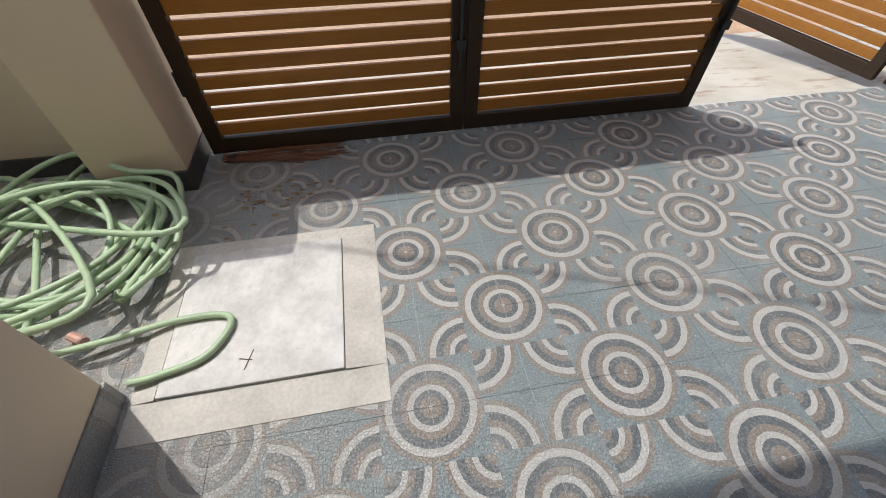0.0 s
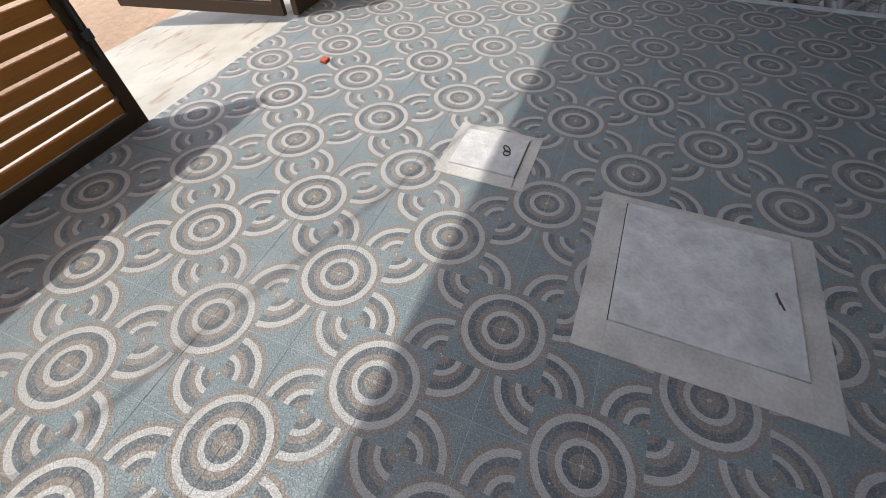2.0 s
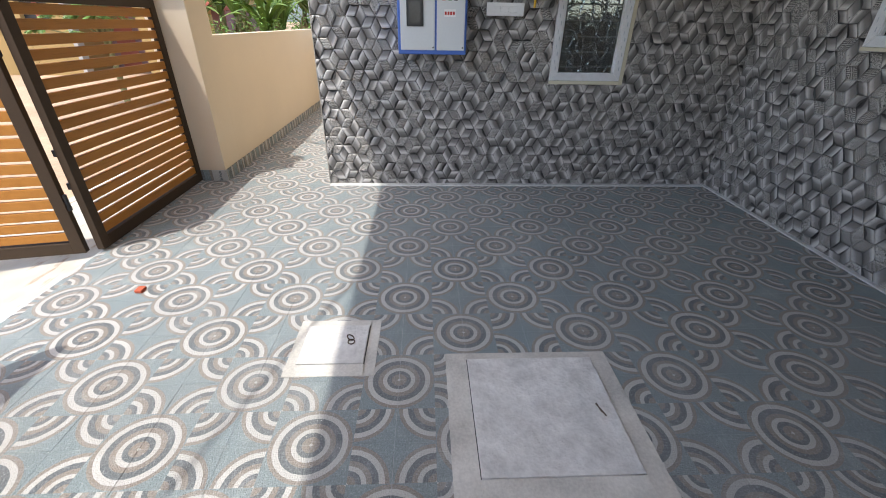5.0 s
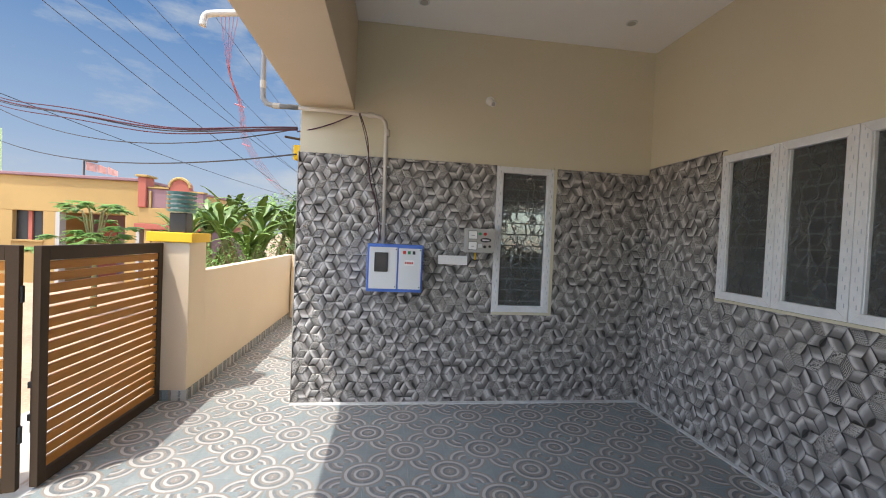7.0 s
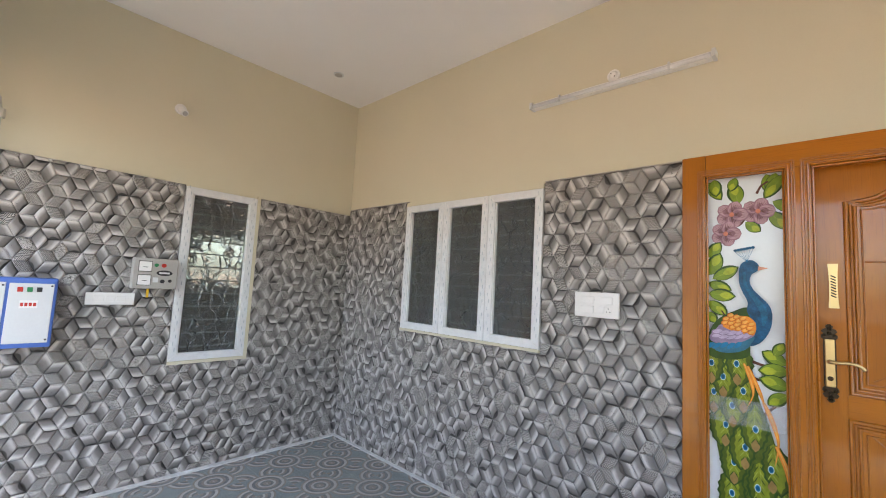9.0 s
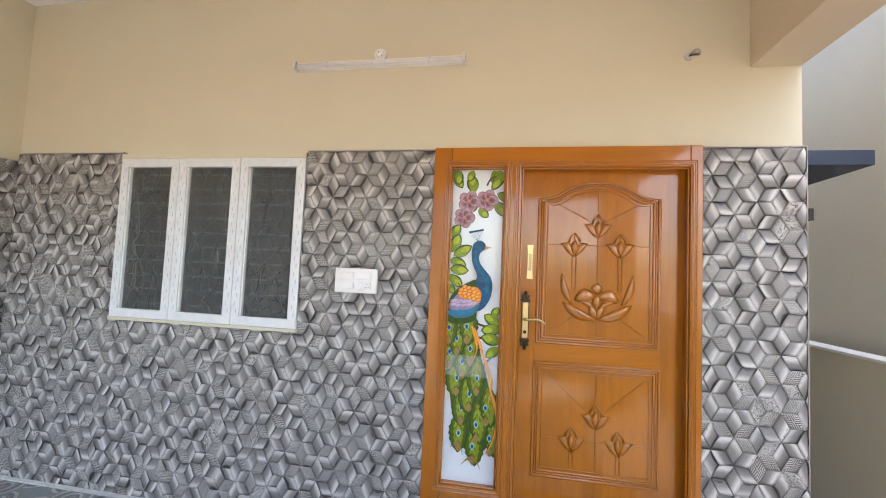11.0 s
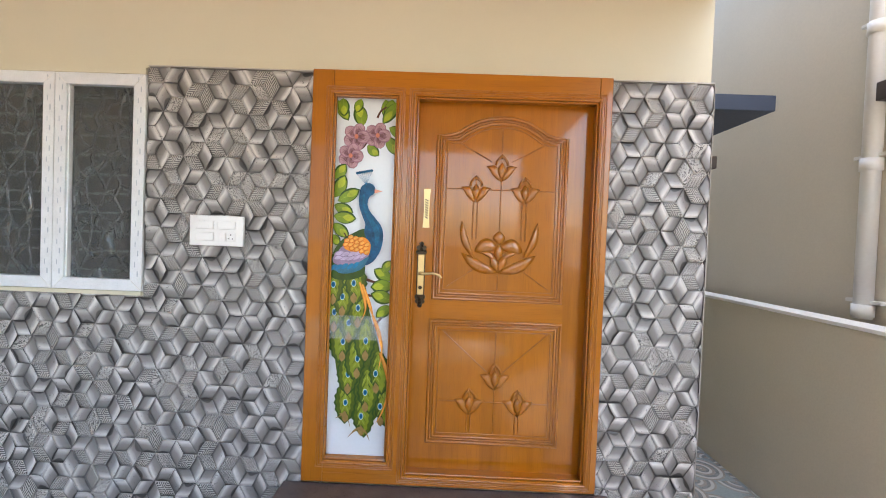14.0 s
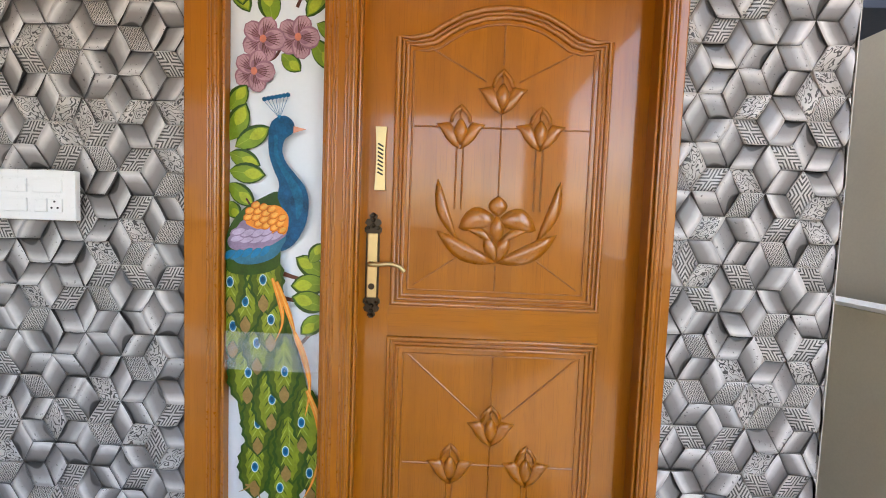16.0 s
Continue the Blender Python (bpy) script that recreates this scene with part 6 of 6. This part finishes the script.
def facet_mesh(kind, seed, clamp=None, at=(0, 0)):
    """Vertices (u, z, height), faces, and print places of the corners of each face, for one curved facet."""
    s = Vector(at)
    p, q = ((Vector((EX, 0)), Vector((HX, PZ / 2))), (Vector((EX, 0)), Vector((HX, -PZ / 2))), (Vector((HX, PZ / 2)), Vector((-HX, PZ / 2))))[kind]
    N, k = 5, seed % 4
    amp = 0.005 + 0.006 * ((seed * 7) % 5) / 4
    verts, faces, uvs, uv = [], [], [], []
    mid = s + (p + q) / 2
    out = (p, -p, q, -q)[k].normalized()
    for i in range(N + 1):
        for j in range(N + 1):
            a, b = i / N, j / N
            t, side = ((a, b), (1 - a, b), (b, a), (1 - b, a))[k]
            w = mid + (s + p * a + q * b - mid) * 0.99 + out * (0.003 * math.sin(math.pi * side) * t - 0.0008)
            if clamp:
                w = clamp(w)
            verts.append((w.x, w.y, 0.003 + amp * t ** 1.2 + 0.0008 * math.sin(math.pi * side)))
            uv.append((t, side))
    for i in range(N):
        for j in range(N):
            m = i * (N + 1) + j
            f = (m, m + N + 1, m + N + 2, m + 1)
            faces.append(f)
            uvs += [uv[x] for x in f]
    ring = [i * (N + 1) for i in range(N + 1)] + [N * (N + 1) + j for j in range(1, N + 1)] + [i * (N + 1) + N for i in range(N - 1, -1, -1)] + [j for j in range(N - 1, 0, -1)]
    n0 = len(verts)
    for m in ring:
        verts.append((verts[m][0], verts[m][1], 0.0))
    for m in range(len(ring)):
        m2 = (m + 1) % len(ring)
        faces.append((ring[m], n0 + m, n0 + m2, ring[m2]))
        uvs += [(0.1, 0.5)] * 4
    return verts, faces, uvs


def facet_seed(i, j, kind):
    return (i * 5 + j * 3 + kind * 7 + (i * j) % 3) % 20


def glaze_of(i, j, kind):
    m = (i * 7 + j * 5 + kind * 3 + (i * j) % 5) % 16
    if kind == 2:
        return 1 if (i + 3 * j) % 17 == 3 else 3 if (i + 3 * j) % 17 == 9 else 0
    return 1 if m < 3 else 2 if m in (6, 11) else 3 if m in (8, 13) else 0


def write_mesh(name, verts, faces, uvs, mats):
    me = bpy.data.meshes.new(name)
    me.from_pydata(verts, [], faces)
    layer_uv = me.uv_layers.new(name="UVMap")
    layer_uv.data.foreach_set("uv", [x for pair in uvs for x in pair])
    for m in GLAZES:
        me.materials.append(m)
    me.polygons.foreach_set("material_index", mats)
    me.polygons.foreach_set("use_smooth", [len(set(f)) == 4 and k % 45 < 25 for k, f in enumerate(faces)])
    me.update()
    return me


def clad(name, to_world, area, holes, near, parent_wall):
    """Facets over a rectangle (u0, u1, z0, z1) round holes. Those in the near rectangles are pieces of their own, the rest one mesh."""
    verts, faces, uvs, mats = [], [], [], []
    meshes = {}
    u0, u1, z0, z1 = area

    def cut(w):
        x, z = min(max(w.x, u0), u1), min(max(w.y, z0), z1)
        for a, b, c, d in holes:
            if a < x < b and c < z < d:
                x, z = min(((x - a, (a, z)), (b - x, (b, z)), (z - c, (x, c)), (d - z, (x, d))))[1]
        return Vector((x, z))

    for i in range(int((u0 - U0) / CX) - 3, int((u1 - U0) / CX) + 3):
        for j in range(-3, int(z1 / PZ) + 3):
            at = (U0 + i * CX, Z0 + j * PZ + (i % 2) * PZ / 2)
            for kind in range(3):
                p, q = ((EX, 0), (HX, PZ / 2)) if kind == 0 else ((EX, 0), (HX, -PZ / 2)) if kind == 1 else ((HX, PZ / 2), (-HX, PZ / 2))
                cs = [at, (at[0] + p[0], at[1] + p[1]), (at[0] + q[0], at[1] + q[1]), (at[0] + p[0] + q[0], at[1] + p[1] + q[1])]
                lo_u, hi_u, lo_z, hi_z = min(c[0] for c in cs), max(c[0] for c in cs), min(c[1] for c in cs), max(c[1] for c in cs)
                if hi_u <= u0 + 0.004 or lo_u >= u1 - 0.004 or hi_z <= z0 + 0.004 or lo_z >= z1 - 0.004:
                    continue
                if any(lo_u >= a - 0.006 and hi_u <= b + 0.006 and lo_z >= c - 0.006 and hi_z <= d + 0.006 for a, b, c, d in holes):
                    continue
                whole = lo_u >= u0 and hi_u <= u1 and lo_z >= z0 and hi_z <= z1 and not any(hi_u > a and lo_u < b and hi_z > c and lo_z < d for a, b, c, d in holes)
                seed, glaze_id = facet_seed(i, j, kind), glaze_of(i, j, kind)
                if whole and any(lo_u >= a and hi_u <= b and lo_z >= c and hi_z <= d for a, b, c, d in near):
                    key = (kind, seed, glaze_id)
                    if key not in meshes:
                        v, f, w = facet_mesh(kind, seed)
                        meshes[key] = write_mesh("relief_tile", [to_world(*c) - to_world(0, 0, 0) for c in v], f, w, [glaze_id] * len(f))
                    ob = new("relief_tile", meshes[key])
                    ob.location = to_world(at[0], at[1], 0)
                    ob.parent = parent_wall
                    continue
                v, f, w = facet_mesh(kind, seed, cut, at)
                n0 = len(verts)
                verts += [to_world(*c) for c in v]
                faces += [[n0 + k for k in q] for q in f]
                uvs += w
                mats += [glaze_id] * len(f)
    ob = new(name, write_mesh(name, verts, faces, uvs, mats))
    ob.parent = parent_wall
    return tagged(ob, kind="stuff")


E_TOP, S_TOP = 2.405, 2.462
e_regions = [(YP, 0.765, 0.004, WA[2] - 0.03), (YP, WA[0] - 0.03, WA[2] - 0.03, E_TOP), (WA[1] + 0.004, 0.765, WA[2] - 0.03, E_TOP)]
s_regions = [(DR[1] + 0.003, X, 0.004, WB[2] - 0.022), (WB[1] + 0.004, X, WB[2] - 0.022, S_TOP), (DR[1] + 0.003, WB[0] - 0.004, WB[2] - 0.022, S_TOP), (-0.915, DR[0] - 0.003, 0.004, S_TOP)]
east_tiles = bmesh.new()
for y0, y1, z0, z1 in e_regions:
    bm_box(east_tiles, X + 0.016, XP - 0.002, y0, y1, z0, z1)
east_bed = set_piece("trim_east_cladding", east_tiles, DARK_GROUT, "grey three-dimensional rhombus relief tiles on the wall", "wall tiles")
south_tiles = bmesh.new()
for x0, x1, z0, z1 in s_regions:
    bm_box(south_tiles, x0, x1, YP + 0.002, Y - 0.016, z0, z1)
south_bed = set_piece("trim_south_cladding", south_tiles, DARK_GROUT, "grey three-dimensional rhombus relief tiles beside the door", "wall tiles")
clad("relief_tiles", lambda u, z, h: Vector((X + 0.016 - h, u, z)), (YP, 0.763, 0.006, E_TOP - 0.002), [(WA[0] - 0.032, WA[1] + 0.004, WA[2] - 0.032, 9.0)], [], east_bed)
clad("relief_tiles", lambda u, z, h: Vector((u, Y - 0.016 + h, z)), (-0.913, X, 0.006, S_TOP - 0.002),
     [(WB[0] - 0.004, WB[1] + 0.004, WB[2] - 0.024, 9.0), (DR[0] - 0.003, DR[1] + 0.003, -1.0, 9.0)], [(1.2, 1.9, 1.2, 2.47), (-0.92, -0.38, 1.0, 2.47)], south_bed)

# ---- floor tiles ----
tile_me = {}
rest_v, rest_f = [], []
GAP = 0.0007
HOLES = [(-0.5, 0.24, 0.64, 1.37), (1.582, 2.30, -0.94, -0.203), (2.175, 2.55, 0.11, 0.505)]


def tile_shape(x0, x1, y0, y1):
    b = 0.0005
    v = [(x0, y0, -0.011), (x1, y0, -0.011), (x1, y1, -0.011), (x0, y1, -0.011),
         (x0, y0, -b), (x1, y0, -b), (x1, y1, -b), (x0, y1, -b),
         (x0 + b, y0 + b, 0.0), (x1 - b, y0 + b, 0.0), (x1 - b, y1 - b, 0.0), (x0 + b, y1 - b, 0.0)]
    f = [(8, 9, 10, 11)]
    for k in range(4):
        m = (k + 1) % 4
        f += [(k, m, 4 + m, 4 + k), (4 + k, 4 + m, 8 + m, 8 + k)]
    return v, f


floor_bed = bpy.data.objects["floor"]
count = 0
for i in range(-8, 29):
    for j in range(-21, 6):
        x0, x1, y0, y1 = 0.35 + 0.3 * i, 0.65 + 0.3 * i, 0.60 + 0.3 * j, 0.90 + 0.3 * j
        x0, x1, y0, y1 = max(x0, -1.63), min(x1, 8.72), max(y0, -4.5), min(y1, 1.99)
        if x1 - x0 < 0.02 or y1 - y0 < 0.02 or (y1 < Y - 0.02 and x0 > -0.92) or (x0 > X + 0.03 and y1 < 0.75):
            continue
        if y0 > 1.75 and x0 > 5.2:
            continue
        mid = ((x0 + x1) / 2, (y0 + y1) / 2)
        if any(a < x0 + 0.01 and x1 - 0.01 < b and c < y0 + 0.01 and y1 - 0.01 < d for a, b, c, d in HOLES):
            continue
        full = abs(x1 - x0 - 0.3) < 1e-6 and abs(y1 - y0 - 0.3) < 1e-6
        if full and -0.6 < mid[0] < 4.5 and -1.6 < mid[1] < 2.0 and count < 298:
            if not tile_me:
                v, f = tile_shape(GAP - 0.15, 0.15 - GAP, GAP - 0.15, 0.15 - GAP)
                me = bpy.data.meshes.new("tile")
                me.from_pydata(v, [], f)
                me.materials.append(FLOOR)
                tile_me[0] = me
            ob = new("tile", tile_me[0])
            ob.location = (*mid, random.uniform(-0.0006, 0.0004))
            ob.parent = floor_bed
            count += 1
            continue
        v, f = tile_shape(x0 + GAP, x1 - GAP, y0 + GAP, y1 - GAP)
        n0 = len(rest_v)
        rest_v += v
        rest_f += [[n0 + k for k in q] for q in f]
me = bpy.data.meshes.new("floor_tiles")
me.from_pydata(rest_v, [], rest_f)
me.materials.append(FLOOR)
rest = tagged(new("floor_tiles", me), kind="stuff")
rest.parent = floor_bed
